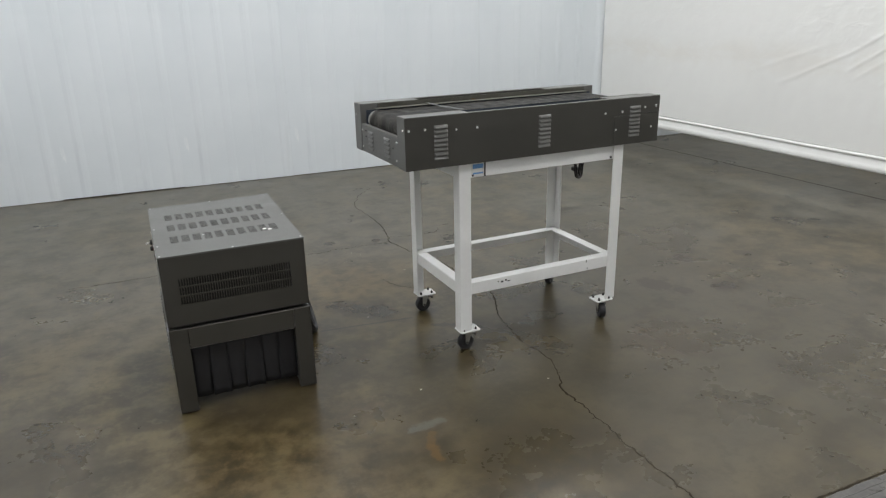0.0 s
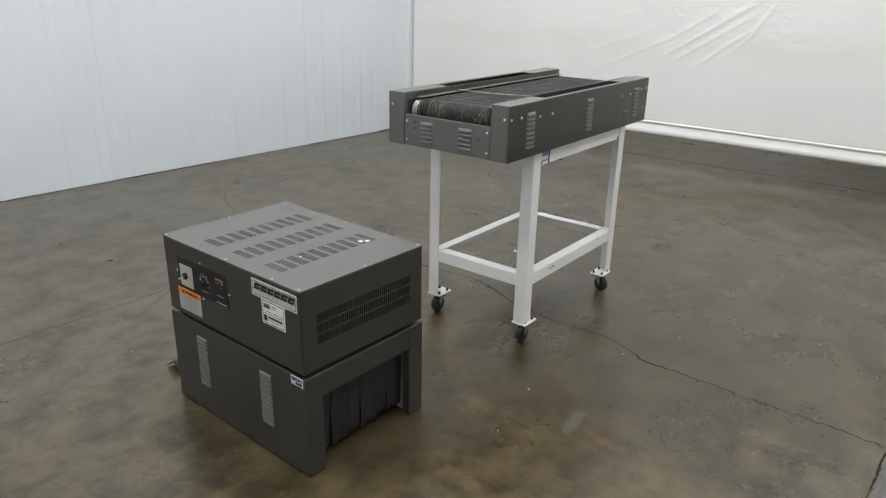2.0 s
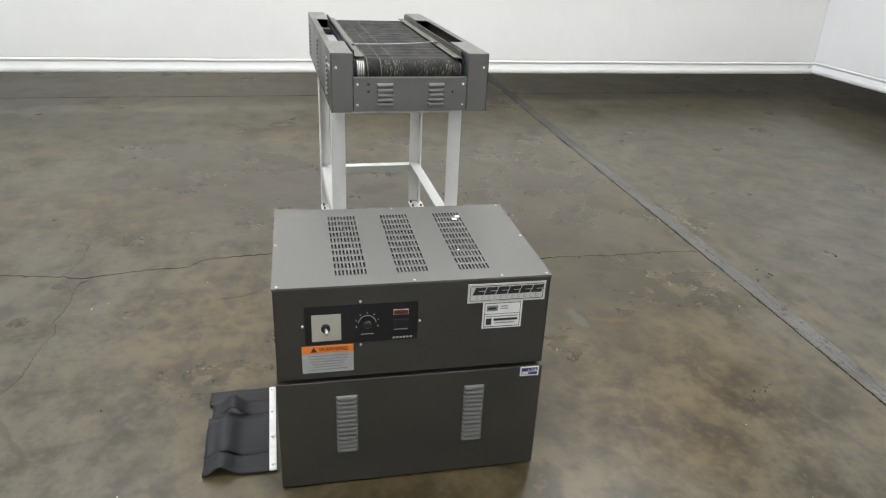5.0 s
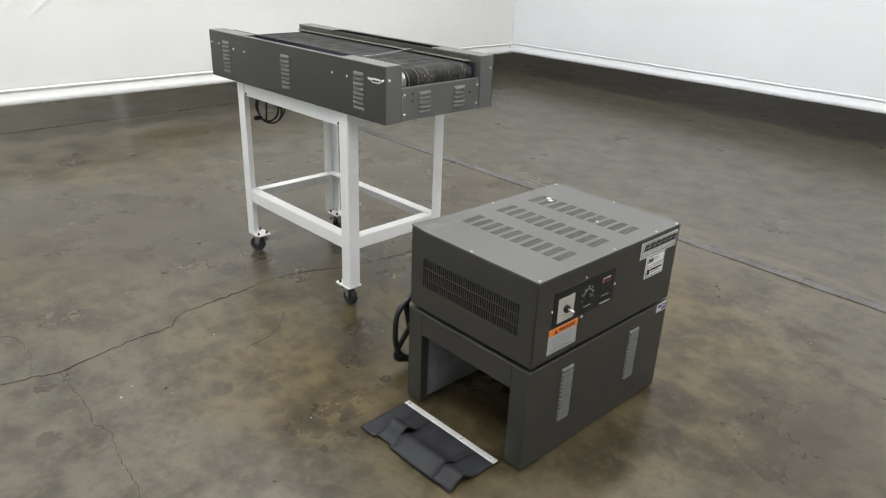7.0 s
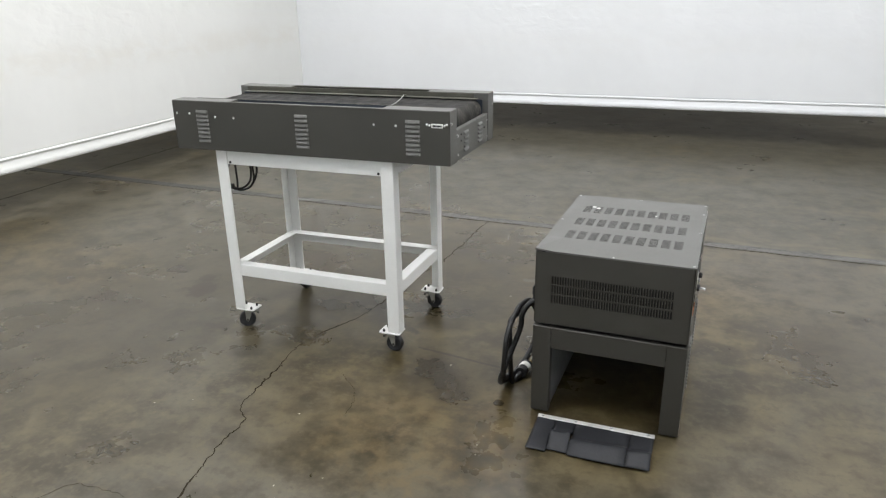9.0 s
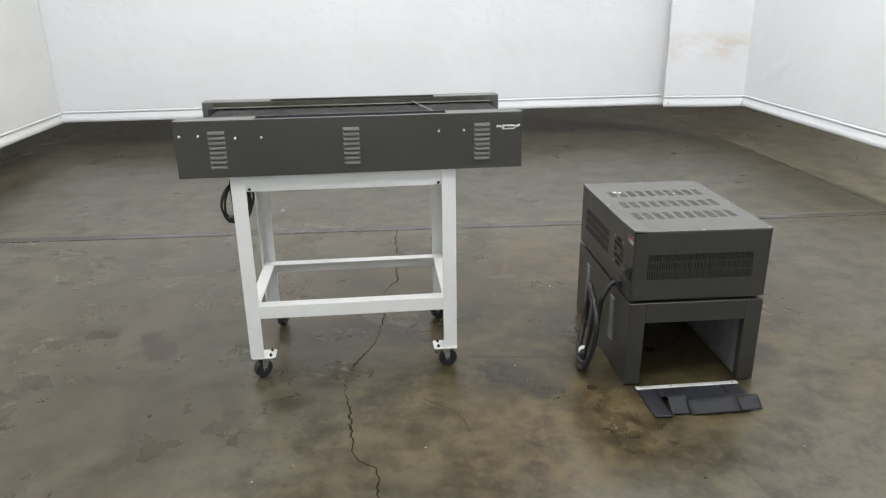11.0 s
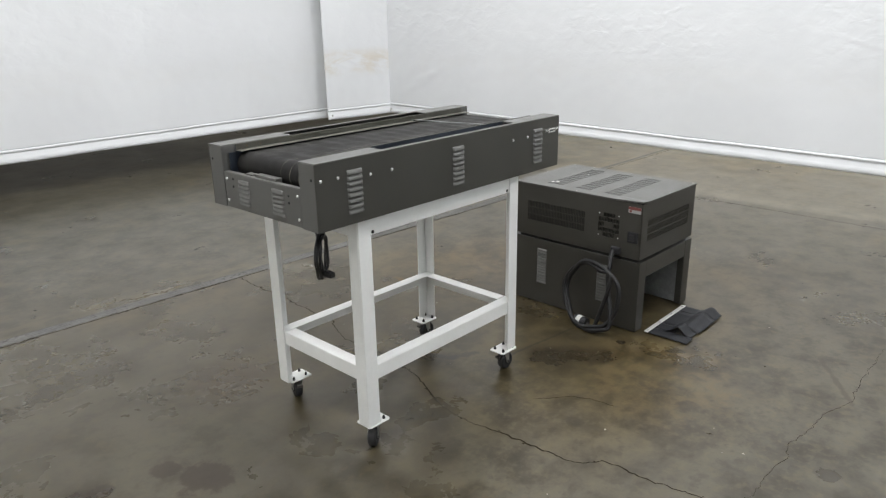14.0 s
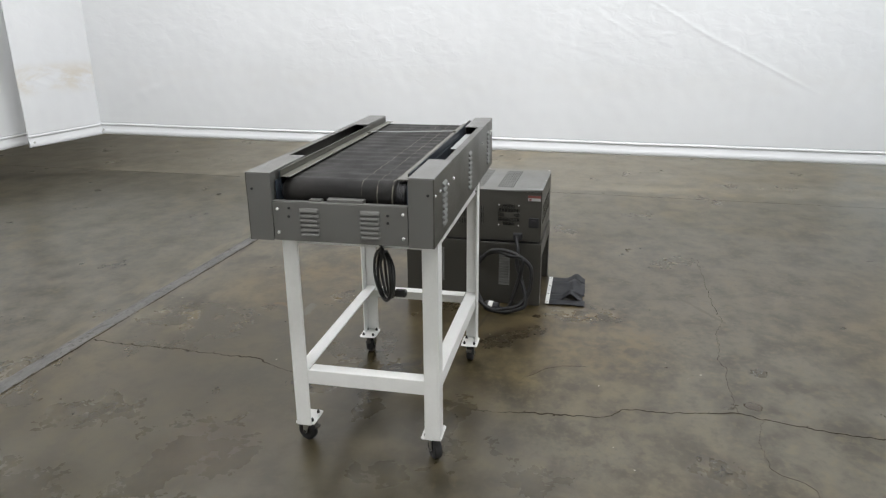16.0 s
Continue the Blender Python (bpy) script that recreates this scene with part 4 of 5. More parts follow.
def caster(x, y, turn):
    """A swivel caster under a leg: a plate with four bolts, and below it a fork and rubber wheel swivelled by turn."""
    plate = boxes((-0.050, 0.050, -0.038, 0.038, 0.0955, 0.0995))
    bmesh.ops.bevel(plate, geom=[e for e in plate.edges if abs(e.verts[0].co.z - e.verts[1].co.z) > 0.001], offset=0.009, segments=3, affect="EDGES", profile=0.5)
    plate = part("caster", plate, WHITE, conveyor, "black rubber caster under a white plate", STAND @ pose(x, y, 0))
    swivel = pose(0, 0, 0, 0, 0, turn)
    fork = bmesh.new()
    ring(fork, 2, (0, 0, 0.0905), 0.024, 0.005, 20, 0.002)
    box(fork, -0.020, 0.013, -0.0195, 0.0195, 0.0805, 0.0855, 0.001)
    for s in (-1, 1):
        y0, y1 = sorted((s * 0.0170, s * 0.0195))
        vs = [(-0.020, 0.0805), (0.012, 0.0805), (-0.004, 0.036), (-0.0115, 0.029), (-0.0195, 0.036)]
        lo = [fork.verts.new((x_, y0, z)) for x_, z in vs]
        hi = [fork.verts.new((x_, y1, z)) for x_, z in vs]
        fork.faces.new(lo)
        fork.faces.new(list(reversed(hi)))
        for i in range(5):
            fork.faces.new((lo[i], lo[(i + 1) % 5], hi[(i + 1) % 5], hi[i]))
    part("fork", fork, STEEL, plate, "zinc-plated fork", swivel)
    wheel = bmesh.new()
    loops = []
    for h, r in ((-0.0135, 0.024), (-0.0150, 0.027), (-0.0150, 0.0335), (-0.0105, 0.0382), (0.0, 0.0392), (0.0105, 0.0382), (0.0150, 0.0335), (0.0150, 0.027), (0.0135, 0.024)):
        loops.append([wheel.verts.new((-0.012 + r * math.cos(a * math.pi / 14), h, 0.0392 + r * math.sin(a * math.pi / 14))) for a in range(28)])
    for a, b in zip(loops, loops[1:]):
        for i in range(28):
            wheel.faces.new((a[i], a[(i + 1) % 28], b[(i + 1) % 28], b[i]))
    wheel.faces.new(loops[0])
    wheel.faces.new(list(reversed(loops[-1])))
    wheel = part("wheel", wheel, RUBBER, plate, "", swivel, False)
    part("hub", ring(bmesh.new(), 1, (-0.012, 0, 0.0392), 0.0145, 0.0155, 18, 0.002), DARK, wheel)
    part("axle", ring(bmesh.new(), 1, (-0.012, 0, 0.0392), 0.0062, 0.0235, 6), FORK, plate, "", swivel)
    part("brake_lever", boxes((0.010, 0.036, -0.010, 0.010, 0.072, 0.076), (0.033, 0.043, -0.012, 0.012, 0.062, 0.075), bevel=0.002), FORK, plate, "", swivel)
    for bx in (-0.030, 0.030):
        for by in (-0.023, 0.023):
            bolt = bmesh.new()
            ring(bolt, 2, (bx, by, 0.1035), 0.0058, 0.004, 6)
            ring(bolt, 2, (bx, by, 0.1095), 0.0034, 0.003, 8)
            part("bolt", bolt, DARK, plate)


# place under the leg and swivel of each caster
for x, y, turn in ((-0.386, -0.245, 0), (-0.384, 0.243, 0), (0.370, -0.248, 70), (0.382, 0.238, 215)):
    caster(x, y, turn)

# coiled power cord hanging below the far end
cord = bmesh.new()
pts = [(0.47, 0.06, 0.882), (0.472, 0.068, 0.85), (0.480, 0.082, 0.81)]
for k in range(39):
    a = math.pi / 2 - k * 2 * math.pi / 12.5
    lap = k / 12.5 - 1.5
    wide = 0.051 + 0.009 * lap * (1 if math.cos(a) < 0 else 0.3) + 0.003 * math.sin(k * 1.3)
    pts.append((0.490 + 0.004 * lap + wide * math.cos(a) + 0.003 * math.sin(k * 2.1), 0.092 + 0.74 * wide * math.cos(a) - 0.006 * lap, 0.724 + (0.080 + 0.007 * lap) * math.sin(a) + 0.004 * math.cos(k * 0.8)))
pts += [(0.500, 0.105, 0.662), (0.506, 0.130, 0.668)]
tube(cord, smooth_line(pts, 5), 0.0052, 7)
power_cord = part("power_cord", cord, CORD, conveyor, "coiled black power cord with a tied plug", None, True)
part("plug", boxes((0.496, 0.520, 0.128, 0.168, 0.662, 0.684), bevel=0.004), CORD, power_cord)
part("tie", ring(bmesh.new(), 2, (0.484, 0.088, 0.800), 0.014, 0.008, 10), CORD, power_cord)


# ---- shrink tunnel standing on the floor ----
tunnel = thing("shrink_tunnel", pose(0.3195, 3.091, 0, 0, 0, -2.0), "dark grey shrink tunnel oven on its own open base", "oven")
TX, TY, UB, UT = 0.270, 0.3735, 0.380, 0.658
BX, BY, BH = 0.2715, 0.3785, 0.363
SET = pose(0, 0, 0.010) @ Matrix.Diagonal((1, 0.982, 1, 1))      # where the fittings of the front sit
FRONT, BACK = ("x", -1, TX), ("x", 1, TX)


def slot_rows(u0, u1, rows, count, fill=0.58):
    """Slots side by side from u0 to u1 in each of the rows (v0, v1)."""
    p = (u1 - u0) / count
    return [(round(u0 + p * (i + 0.5 - fill / 2), 5), round(u0 + p * (i + 0.5 + fill / 2), 5), v0, v1) for i in range(count) for v0, v1 in rows]


small = screw_mesh(0.0040, "small_screw", SCREW)
ROWS3 = [(round(v, 4), round(v + 0.0310, 4)) for v in (0.080, 0.1165, 0.153)]
LID = 0.006
wallh = UT - LID - UB
# upper housing
front = bmesh.new()
slotted(front, (-TX, TY, UB), (0, -1, 0), (0, 0, 1), (2 * TY, wallh), [])
front = part("front_panel", front, GREY, tunnel)
for s, at, u in ((-1, (-TX, -TY, UB), (1, 0, 0)), (1, (TX, TY, UB), (-1, 0, 0))):
    bm = bmesh.new()
    slotted(bm, at, u, (0, 0, 1), (2 * TX, wallh), slot_rows(0.058, 2 * TX - 0.060, ROWS3, 45))
    part("vent_panel", bm, GREY, tunnel, "side panel with three rows of slots")
bm = bmesh.new()
# u runs from -y to +y on the back
fan = []
cy, cz = 0.198 + TY, 0.520 - UB
for u0, u1, v0, v1 in ((-0.032, 0.032, 0.040, 0.060), (-0.058, 0.058, 0.016, 0.036), (-0.058, -0.026, -0.010, 0.010), (0.026, 0.058, -0.010, 0.010),
                       (-0.058, 0.058, -0.036, -0.016), (-0.032, 0.032, -0.060, -0.040)):
    fan += slot_rows(round(cy + u0, 4), round(cy + u1, 4), [(round(cz + v0, 4), round(cz + v1, 4))], max(3, int(round((u1 - u0) / 0.0083))), 0.76)
slotted(bm, (TX, -TY, UB), (0, 1, 0), (0, 0, 1), (2 * TY, wallh), slot_rows(TY - 0.292, TY + 0.062, ROWS3, 37) + fan)
back = part("back_panel", bm, GREY, tunnel, "back panel with slots and a fan grille")
bm = bmesh.new()
cols = []
for c in (-0.169, 0.003, 0.170):
    p = 0.090 / 9
    for i in range(9):
        for k in range(10):
            x0 = -0.216 + 0.0432 * k
            cols.append((round(x0 + 0.0065 + TX, 4), round(x0 + 0.0365 + TX, 4), round(c - 0.045 + p * (i + 0.25) + TY, 4), round(c - 0.045 + p * (i + 0.75) + TY, 4)))
slotted(bm, (-TX - 0.002, -TY - 0.002, UT), (1, 0, 0), (0, 1, 0), (2 * TX + 0.004, 2 * TY + 0.004), cols, LID)
for v in bm.verts:      # one corner of the lid is bent up
    d = math.hypot(v.co.x - TX, v.co.y - TY)
    v.co.z += 0.006 * math.exp(-(d / 0.030) ** 2) + 0.0012 * math.exp(-((v.co.y - TY) / 0.02) ** 2) * min(1.0, max(0.0, (v.co.x + 0.10) / 0.25))
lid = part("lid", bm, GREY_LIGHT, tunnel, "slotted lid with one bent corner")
# Dark boxes fill housing and gap, so slots and seam show as shade.
part("dark_slot_backing", boxes((-TX + 0.012, TX - 0.012, -TY + 0.012, TY - 0.012, UB + 0.002, UT - 0.022)), DARK, tunnel)
part("floor_pan", boxes((-TX + 0.0005, TX - 0.0005, -TY + 0.0005, TY - 0.0005, UB - 0.0035, UB - 0.0005)), GREY, tunnel)
part("dark_gap_block", boxes((-TX + 0.020, TX - 0.020, -TY + 0.020, TY - 0.020, BH + 0.0015, UB - 0.004)), DARK, tunnel)
up = Matrix.Rotation(radians(-90), 4, "X")
lid_screw = screw_mesh(0.0042, "lid_screw", STEEL)
for x, y in ((0.262, 0.0), (-0.262, 0.005), (-0.262, -0.235), (0.0, 0.368), (-0.262, 0.362), (-0.262, -0.362), (0.0, -0.368), (0.262, -0.36)):
    part("screw", lid_screw, None, lid, "", pose(x, y, UT) @ up)
for x0, x1, y0, y1 in ((0.145, 0.160, -0.200, -0.183), (0.164, 0.180, -0.212, -0.198), (-0.088, -0.080, -0.156, -0.150)):
    part("chip", boxes((x0, x1, y0, y1, UT + 0.0002, UT + 0.0013), bevel=0.0003), PAPER, lid, "white paint chip")


def plate(parent, name, y0, y1, z0, z1, out, material, label=""):
    """A flat plate or print on the front, from y0 to y1 (to the front's right y falls)."""
    return part(name, boxes((-TX - out - 0.001, -TX - out + 0.0006, min(y0, y1), max(y0, y1), z0, z1), bevel=0.0004), material, parent, label, SET if parent is front else None)


face = plate(front, "control_panel", 0.301, -0.005, 0.474, 0.591, 0.0012, BLACK_PANEL, "black control panel")
plate(face, "switch_plate", 0.283, 0.205, 0.486, 0.566, 0.0034, BEIGE, "beige switch plate")
knob = bmesh.new()
ring(knob, 0, (-TX - 0.009, 0.246, 0.527), 0.0125, 0.005, 20, 0.002)
part("switch_boss", knob, BLACK_PANEL, face)
part("switch_lever", tube(bmesh.new(), [(-TX - 0.014, 0.246, 0.527), (-TX - 0.023, 0.2445, 0.5255), (-TX - 0.033, 0.243, 0.524)], 0.0042, 10), SCREW, face, "chrome toggle lever", None, True)
dial = bmesh.new()
ring(dial, 0, (-TX - 0.011, 0.134, 0.532), 0.0105, 0.006, 24, 0.003)
dial = part("dial_knob", dial, RUBBER, face, "", None, False)
marks = bmesh.new()
for i in range(7):
    a = radians(-20 + 220 * i / 6)
    yy, zz = 0.134 + 0.031 * math.cos(a), 0.533 + 0.031 * math.sin(a)
    box(marks, -TX - 0.0032, -TX - 0.0021, yy - 0.0014, yy + 0.0014, zz - 0.0019, zz + 0.0019)
for i in range(24):
    a = radians(8 + 164 * i / 23)
    yy, zz = 0.134 + 0.0235 * math.cos(a), 0.532 + 0.0235 * math.sin(a)
    box(marks, -TX - 0.0032, -TX - 0.0021, yy - 0.0013, yy + 0.0013, zz - 0.0007, zz + 0.0007)
box(marks, -TX - 0.0032, -TX - 0.0021, 0.116, 0.152, 0.4980, 0.5000)
tagged(part("dial_marks", marks, PALE, face), kind="stuff")
plate(face, "indicator_frame", 0.063, 0.021, 0.553, 0.569, 0.0030, PALE)
plate(face, "indicator", 0.0615, 0.0225, 0.5545, 0.5675, 0.0042, RED, "red indicator window")
plate(face, "indicator_line", 0.0615, 0.0225, 0.5595, 0.5625, 0.0050, INK)
plate(face, "rocker_switch", 0.062, 0.022, 0.515, 0.540, 0.0046, RUBBER)
plate(face, "print", 0.061, 0.023, 0.506, 0.509, 0.0024, GREY_INK)
for i in range(6):
    plate(face, "print", 0.064 - 0.0095 * i, 0.0575 - 0.0095 * i, 0.4795, 0.4845, 0.0024, PALE)
for y, z in ((0.307, 0.532), (0.152, 0.598), (-0.011, 0.529), (0.152, 0.466)):
    part("screw", small, None, front, "", SET @ on_face(FRONT, y, z))


def words(text, y, z, high, material, parent, out):
    """Lettering in the built-in font on the front, centred at y, z."""
    cu = bpy.data.curves.new("lettering", "FONT")
    cu.body, cu.size, cu.align_x, cu.align_y, cu.extrude = text, high, "CENTER", "CENTER", 0.0004
    tmp = new("lettering", cu)
    bpy.context.view_layer.update()
    me = bpy.data.meshes.new_from_object(tmp.evaluated_get(bpy.context.evaluated_depsgraph_get()))
    bpy.data.objects.remove(tmp)
    me.materials.clear()
    me.materials.append(material)
    return part("lettering", me, None, parent, "", pose(-TX - out, y, z, 90, 0, -90))


warn = plate(front, "warning_label", 0.312, 0.172, 0.386, 0.4705, 0.0008, PALE, "pale warning label with an orange header")
plate(warn, "header", 0.312, 0.172, 0.4490, 0.4705, 0.0018, ORANGE)
words("WARNING", 0.226, 0.4595, 0.0165, INK, warn, 0.0034)
tri = bmesh.new()
vs = [tri.verts.new((-TX - 0.0034, y, z)) for y, z in ((0.2895, 0.4525), (0.2705, 0.4525), (0.280, 0.4670))]
tri.faces.new(vs)
part("triangle", tri, INK, warn)
rnd = random.Random(6)
for i in range(6):
    w = rnd.uniform(0.040, 0.058)
    plate(warn, "print", 0.242 + w, 0.242 - w, 0.4370 - 0.0085 * i, 0.4410 - 0.0085 * i, 0.0014, GREY_INK)
name = plate(front, "nameplate", -0.143, -0.367, 0.573, 0.631, 0.0016, SILVER, "silver maker's nameplate")
plate(name, "rim", -0.149, -0.361, 0.6235, 0.6250, 0.0026, INK)
plate(name, "rim", -0.149, -0.361, 0.5790, 0.5805, 0.0026, INK)
plate(name, "rim", -0.149, -0.1505, 0.5805, 0.6235, 0.0026, INK)
plate(name, "rim", -0.3595, -0.361, 0.5805, 0.6235, 0.0026, INK)
# six slanted black blocks and a row of thin bars stand for the maker's mark
for i in range(6):
    mark = bmesh.new()
    y0, w, lean = -0.157 - 0.0335 * i, 0.0310, 0.006
    for z0, z1, w1, out in ((0.5975, 0.6080, w, 0.0034), (0.6098, 0.6205, w, 0.0034), (0.5975, 0.6205, 0.013, 0.0036)):
        mark.faces.new([mark.verts.new((-TX - out, y - lean * (z - 0.6) / 0.017, z)) for y, z in ((y0, z0), (y0 - w1, z0), (y0 - w1, z1), (y0, z1))])
    part("mark", mark, INK, name)
for i in range(11):
    y0 = -0.166 - 0.0172 * i
    part("thin_mark", boxes((-TX - 0.0034, -TX - 0.0027, y0 - 0.0075, y0, 0.5845, 0.5855), (-TX - 0.0034, -TX - 0.0027, y0 - 0.0075, y0, 0.5915, 0.5925),
                            (-TX - 0.0034, -TX - 0.0027, y0 - 0.0012, y0, 0.5855, 0.5915)), GREY_INK, name)
label = plate(front, "label", -0.189, -0.304, 0.490, 0.575, 0.0010, PAPER, "white sticker with black frames")
for y0, y1, z0, z1 in ((-0.194, -0.299, 0.5680, 0.5700), (-0.194, -0.299, 0.4945, 0.4965), (-0.194, -0.1955, 0.4965, 0.568), (-0.2975, -0.299, 0.4965, 0.568), (-0.1955, -0.2975, 0.5345, 0.5360)):
    plate(label, "frame_line", y0, y1, z0, z1, 0.0018, INK)
for y0, y1, z0, z1, mtl in ((-0.200, -0.233, 0.5445, 0.5620, GREY_INK), (-0.204, -0.228, 0.5495, 0.5570, INK), (-0.240, -0.262, 0.557, 0.560, GREY_INK), (-0.240, -0.262, 0.550, 0.553, GREY_INK),
                            (-0.200, -0.292, 0.526, 0.529, GREY_INK), (-0.222, -0.292, 0.514, 0.521, INK), (-0.224, -0.284, 0.505, 0.508, GREY_INK), (-0.200, -0.216, 0.502, 0.522, INK)):
    plate(label, "print", y0, y1, z0, z1, 0.0026 if mtl is INK else 0.0018, mtl)

# back fittings
part("power_switch", boxes((TX + 0.0006, TX + 0.010, 0.307, 0.361, 0.458, 0.512), (TX + 0.010, TX + 0.016, 0.320, 0.348, 0.470, 0.500), bevel=0.002), RUBBER, back)
part("strain_relief", boxes((TX + 0.0006, TX + 0.022, 0.226, 0.276, 0.390, 0.424), bevel=0.004), RUBBER, back)
tag = part("label", boxes((TX + 0.0006, TX + 0.0016, 0.300, 0.366, 0.604, 0.634)), PALE, back, "faded red and white rating label")
part("print", boxes((TX + 0.0017, TX + 0.0025, 0.300, 0.366, 0.620, 0.634), (TX + 0.0017, TX + 0.0025, 0.306, 0.318, 0.607, 0.617)), RED_INK, tag)
for y, z in ((0.144, 0.575), (0.252, 0.575), (0.144, 0.465), (0.252, 0.465)):
    part("screw", small, None, back, "", on_face(BACK, y, z))

# base: closed front and back, open from side to side
base_front = part("base_front", boxes((-BX, -BX + 0.003, -BY, BY, 0.006, BH), bevel=0.001), GREY, tunnel)
base_back = part("base_back", boxes((BX - 0.003, BX, -BY, BY, 0.006, BH), bevel=0.001), GREY, tunnel)
part("base_top", boxes((-BX + 0.003, BX - 0.003, -BY + 0.003, BY - 0.003, BH - 0.003, BH)), GREY, tunnel)
tall = louver_mesh(0.062, 0.0142, 0.0070, "tall_louver")
for c in (0.189, -0.177):
    louvers(base_front, ("x", -1, BX), c, 0.314, 13, 0.0152, tall)
for c in (-0.190, 0.180):
    louvers(base_back, ("x", 1, BX), c, 0.314, 13, 0.0152, tall)
for sy in (-1, 1):
    y0, y1 = sorted((sy * BY, sy * (BY - 0.003)))
    part("header", boxes((-0.2025, 0.2025, y0, y1, 0.279, BH), (-0.2025, 0.2025, *sorted((sy * (BY - 0.003), sy * (BY - 0.03))), 0.279, 0.282), bevel=0.001), GREY, tunnel)
    for sx in (-1, 1):
        x0, x1 = sorted((sx * (BX - 0.003), sx * 0.204))
        xi0, xi1 = sorted((sx * 0.204, sx * 0.207))
        post = part("post", boxes((x0, x1, y0 + 0.0004, y1 + 0.0004, 0.006, BH), (xi0, xi1, *sorted((sy * (BY - 0.003), sy * (BY - 0.035))), 0.006, 0.279), bevel=0.001), GREY, tunnel)
        part("foot", ring(bmesh.new(), 2, (sx * 0.238, sy * (BY - 0.035), 0.003), 0.014, 0.003, 12), RUBBER, post)
for sx in (-1, 1):
    x0, x1 = sorted((sx * 0.208, sx * 0.211))
    part("inner_wall", boxes((x0, x1, -0.343, 0.343, 0.012, 0.279)), GALVANIZED, tunnel)
# Roof takes the near-black shade colour too.
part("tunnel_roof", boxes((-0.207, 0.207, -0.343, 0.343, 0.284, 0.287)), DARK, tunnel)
flag = part("label", boxes((-BX - 0.0014, -BX - 0.0002, -0.368, -0.312, 0.325, 0.356)), PAPER, base_front, "small blue and white sticker", pose(0, 0, 0.006))
part("print", boxes((-BX - 0.0022, -BX - 0.0015, -0.364, -0.316, 0.329, 0.352)), BLUE, flag)
part("print", boxes((-BX - 0.0030, -BX - 0.0023, -0.336, -0.318, 0.331, 0.3345), (-BX - 0.0030, -BX - 0.0023, -0.336, -0.318, 0.3365, 0.340)), PAPER, flag)
words("USA", -0.349, 0.3425, 0.0150, PAPER, flag, 0.0035)


def flap(w, h, bow, lean, seed):
    """A hanging rubber strip, its top edge at z = 0."""
    bm = bmesh.new()
    rows = []
    for j in range(9):
        v = j / 8
        rows.append([bm.verts.new((-w / 2 + w * i / 5, bow * math.sin(math.pi * i / 5) * v + lean * v * v + 0.003 * noise.noise(Vector((i * 0.7, j * 0.5, seed))), -h * v)) for i in range(6)])
    for a, b in zip(rows, rows[1:]):
        for i in range(5):
            bm.faces.new((a[i], a[i + 1], b[i + 1], b[i]))
    return bm


hung = part("curtain_bar", boxes((-0.203, 0.203, -BY + 0.034, -BY + 0.040, 0.262, 0.279), bevel=0.001), STEEL, tunnel)
for i in range(6):
    f = part("curtain_strip", flap(0.0700, 0.240, (-0.010, 0.006, -0.008, 0.008, -0.006, 0.005)[i], (0.012, -0.006, 0.010, -0.004, 0.014, 0.0)[i], i), RUBBER, hung, "black rubber curtain strip", pose(-0.170 + 0.068 * i, -BY + 0.044 + 0.003 * (i % 2), 0.276), True)
    t = f.modifiers.new("thickness", "SOLIDIFY")
    t.thickness = 0.003

# thick power cable coiled beside the back
pts = [(TX + 0.020, 0.246, 0.404), (TX + 0.045, 0.250, 0.392), (TX + 0.075, 0.262, 0.345), (TX + 0.085, 0.262, 0.27)]
for k in range(25):
    a = radians(-35) - k * 2 * math.pi / 13.5
    r = 0.166 + 0.011 * math.sin(k * 0.77) + 0.006 * math.cos(k * 2.3)
    yy, zz = 0.180 + r * math.cos(a), max(0.012, 0.180 + r * math.sin(a))
    pts.append((TX + 0.105 + 0.17 * (yy - 0.18) + 0.12 * (0.18 - zz) + 0.012 * math.sin(k * 0.9), yy, zz))
pts += [(TX + 0.125, 0.220, 0.013), (TX + 0.110, 0.188, 0.018), (TX + 0.102, 0.160, 0.024)]
cable = part("power_cable", tube(bmesh.new(), smooth_line(pts, 6), 0.0108, 10), CORD, tunnel, "thick black cable coiled against the back", None, True)
plug = tube(bmesh.new(), [(TX + 0.102, 0.168, 0.025), (TX + 0.098, 0.133, 0.027), (TX + 0.092, 0.096, 0.028)], 0.024, 14)
plug = part("plug", plug, RUBBER, cable, "large black plug with a white band")
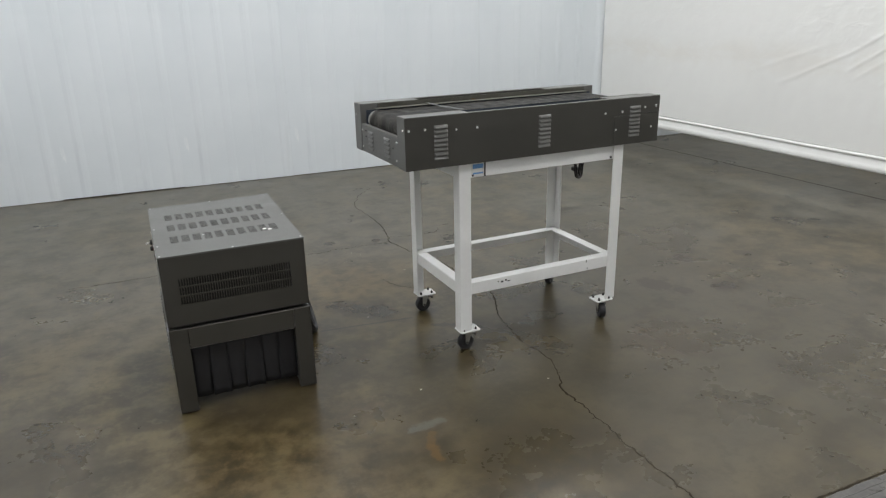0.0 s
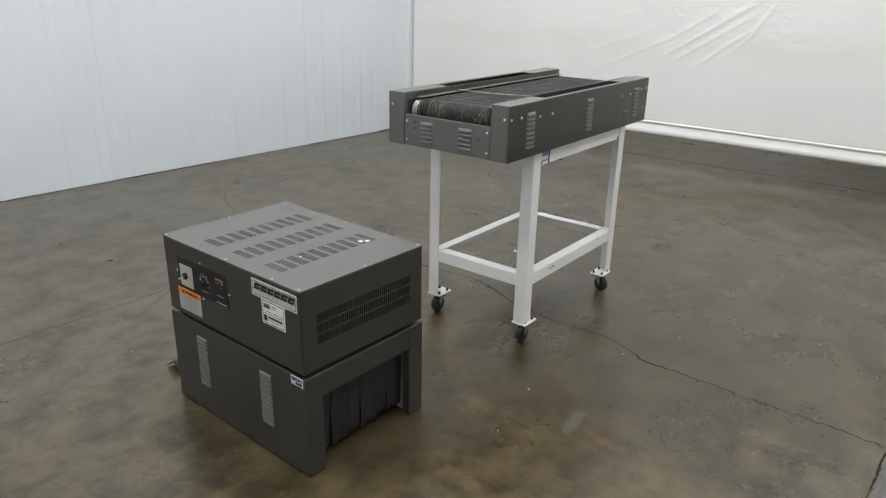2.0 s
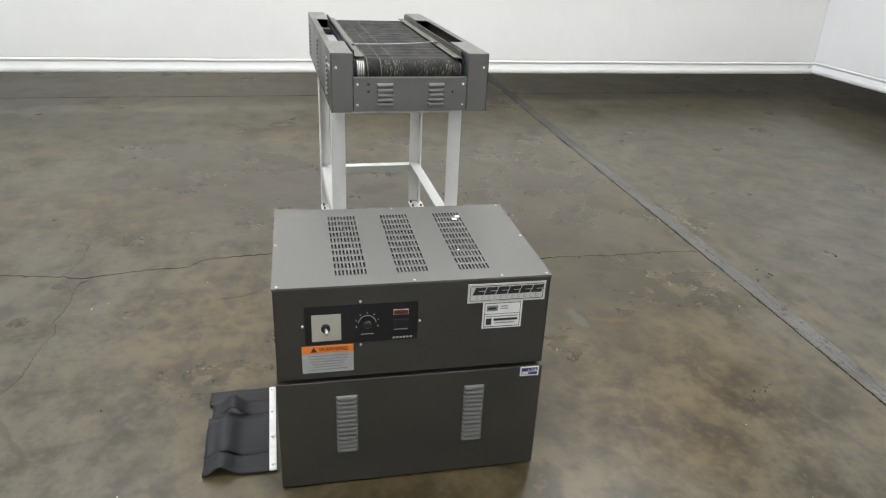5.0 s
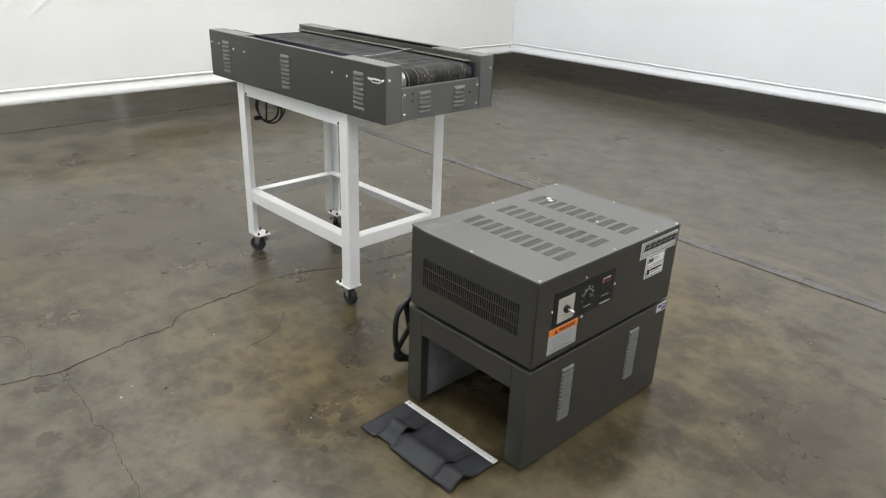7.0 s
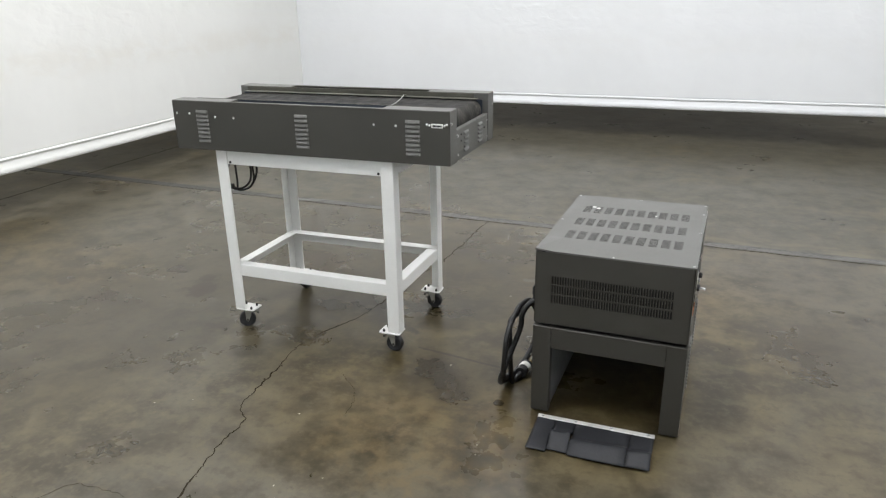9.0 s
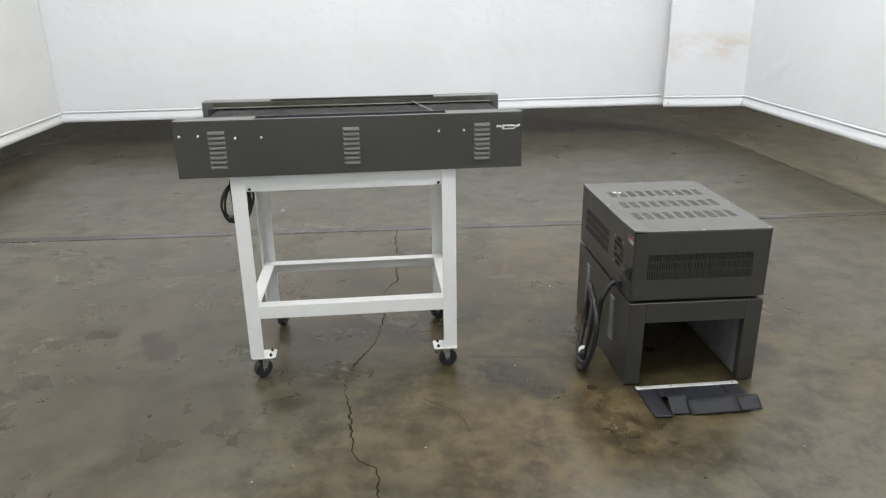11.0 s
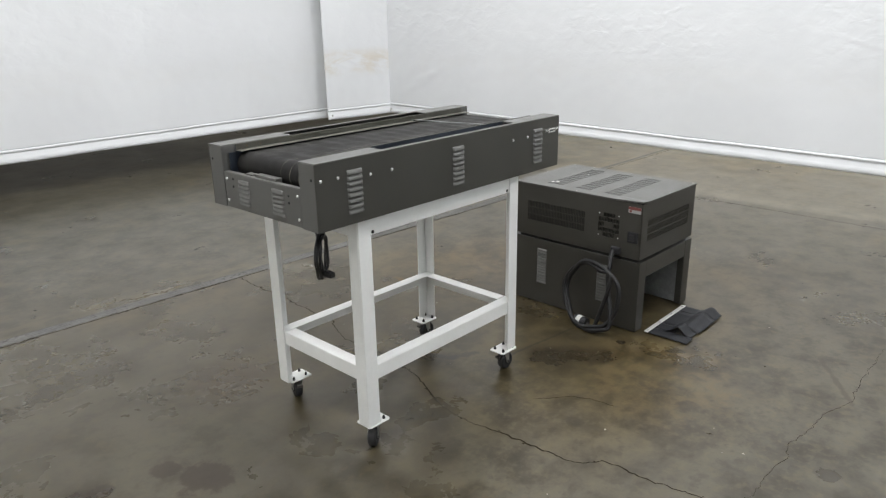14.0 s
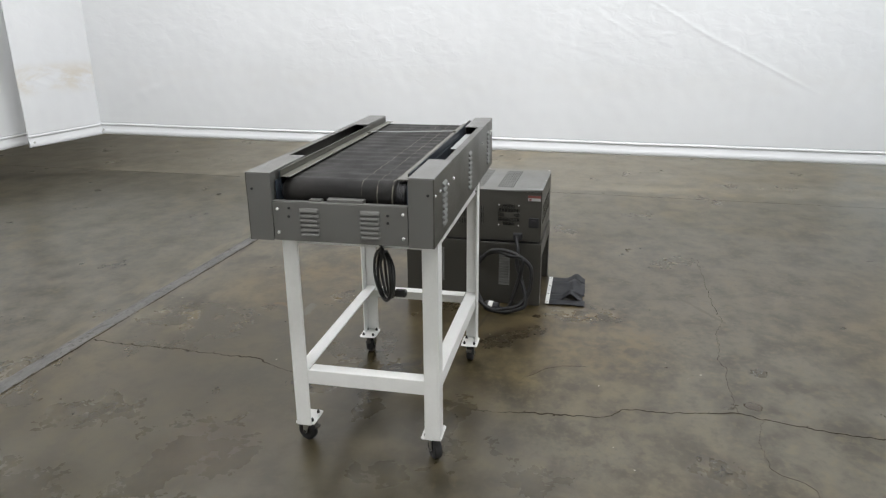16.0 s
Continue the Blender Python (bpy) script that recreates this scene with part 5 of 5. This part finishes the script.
part("band", tube(bmesh.new(), [(TX + 0.0990, 0.138, 0.0267), (TX + 0.095, 0.113, 0.0277)], 0.0255, 14), PAPER, plug)
part("prong", tube(bmesh.new(), [(TX + 0.092, 0.097, 0.028), (TX + 0.086, 0.070, 0.029)], 0.008, 10), BRASS, plug)

# ---- loose rubber curtain lying in front of the opening ----
loose = thing("rubber_curtain", pose(0.351, 3.503, 0, 0, 0, -0.6), "loose black rubber strip curtain with silver bar on the floor", "curtain")
bar = part("bar", boxes((-0.213, 0.213, -0.011, 0.011, 0.006, 0.0105), bevel=0.001), ALUMINIUM, loose, "bright aluminium bar")
for x in (-0.19, -0.06, 0.07, 0.195):
    part("screw", screw, None, bar, "", pose(x, 0, 0.0105) @ up)


def floor_strip(x0, x1, long, lift, crest, seed):
    """One strip of the slit rubber sheet: flat near the bar, humped at its crest, its end back on the floor."""
    bm = bmesh.new()
    rows = []
    n = 18
    for j in range(n + 1):
        v = j / n
        hump = math.exp(-((v - crest) / 0.17) ** 2)
        row = []
        for i in range(7):
            u = i / 6
            z = 0.0040 + lift * hump * (0.86 + 0.14 * math.sin(math.pi * u + seed)) + 0.0015 * (1 + noise.noise(Vector((u * 2, v * 3, seed))))
            y = -0.008 + (long - lift * 0.45 * min(1.0, max(0.0, (v - 0.4) / 0.5))) * v + 0.003 * noise.noise(Vector((u * 3, seed, 4.0))) * v
            row.append(bm.verts.new((x0 + (x1 - x0) * u, y, z)))
        rows.append(row)
    for a, b in zip(rows, rows[1:]):
        for i in range(6):
            bm.faces.new((a[i], a[i + 1], b[i + 1], b[i]))
    ob = part("strip", bm, CURTAIN, loose, "", None, True)
    t = ob.modifiers.new("thickness", "SOLIDIFY")
    t.thickness, t.offset = 0.003, 1.0


floor_strip(-0.2120, -0.1310, 0.226, 0.034, 0.74, 1)
floor_strip(-0.1300, 0.0660, 0.226, 0.029, 0.70, 2)
floor_strip(0.0670, 0.1390, 0.222, 0.044, 0.64, 3)
floor_strip(0.1400, 0.2120, 0.216, 0.002, 0.60, 4)
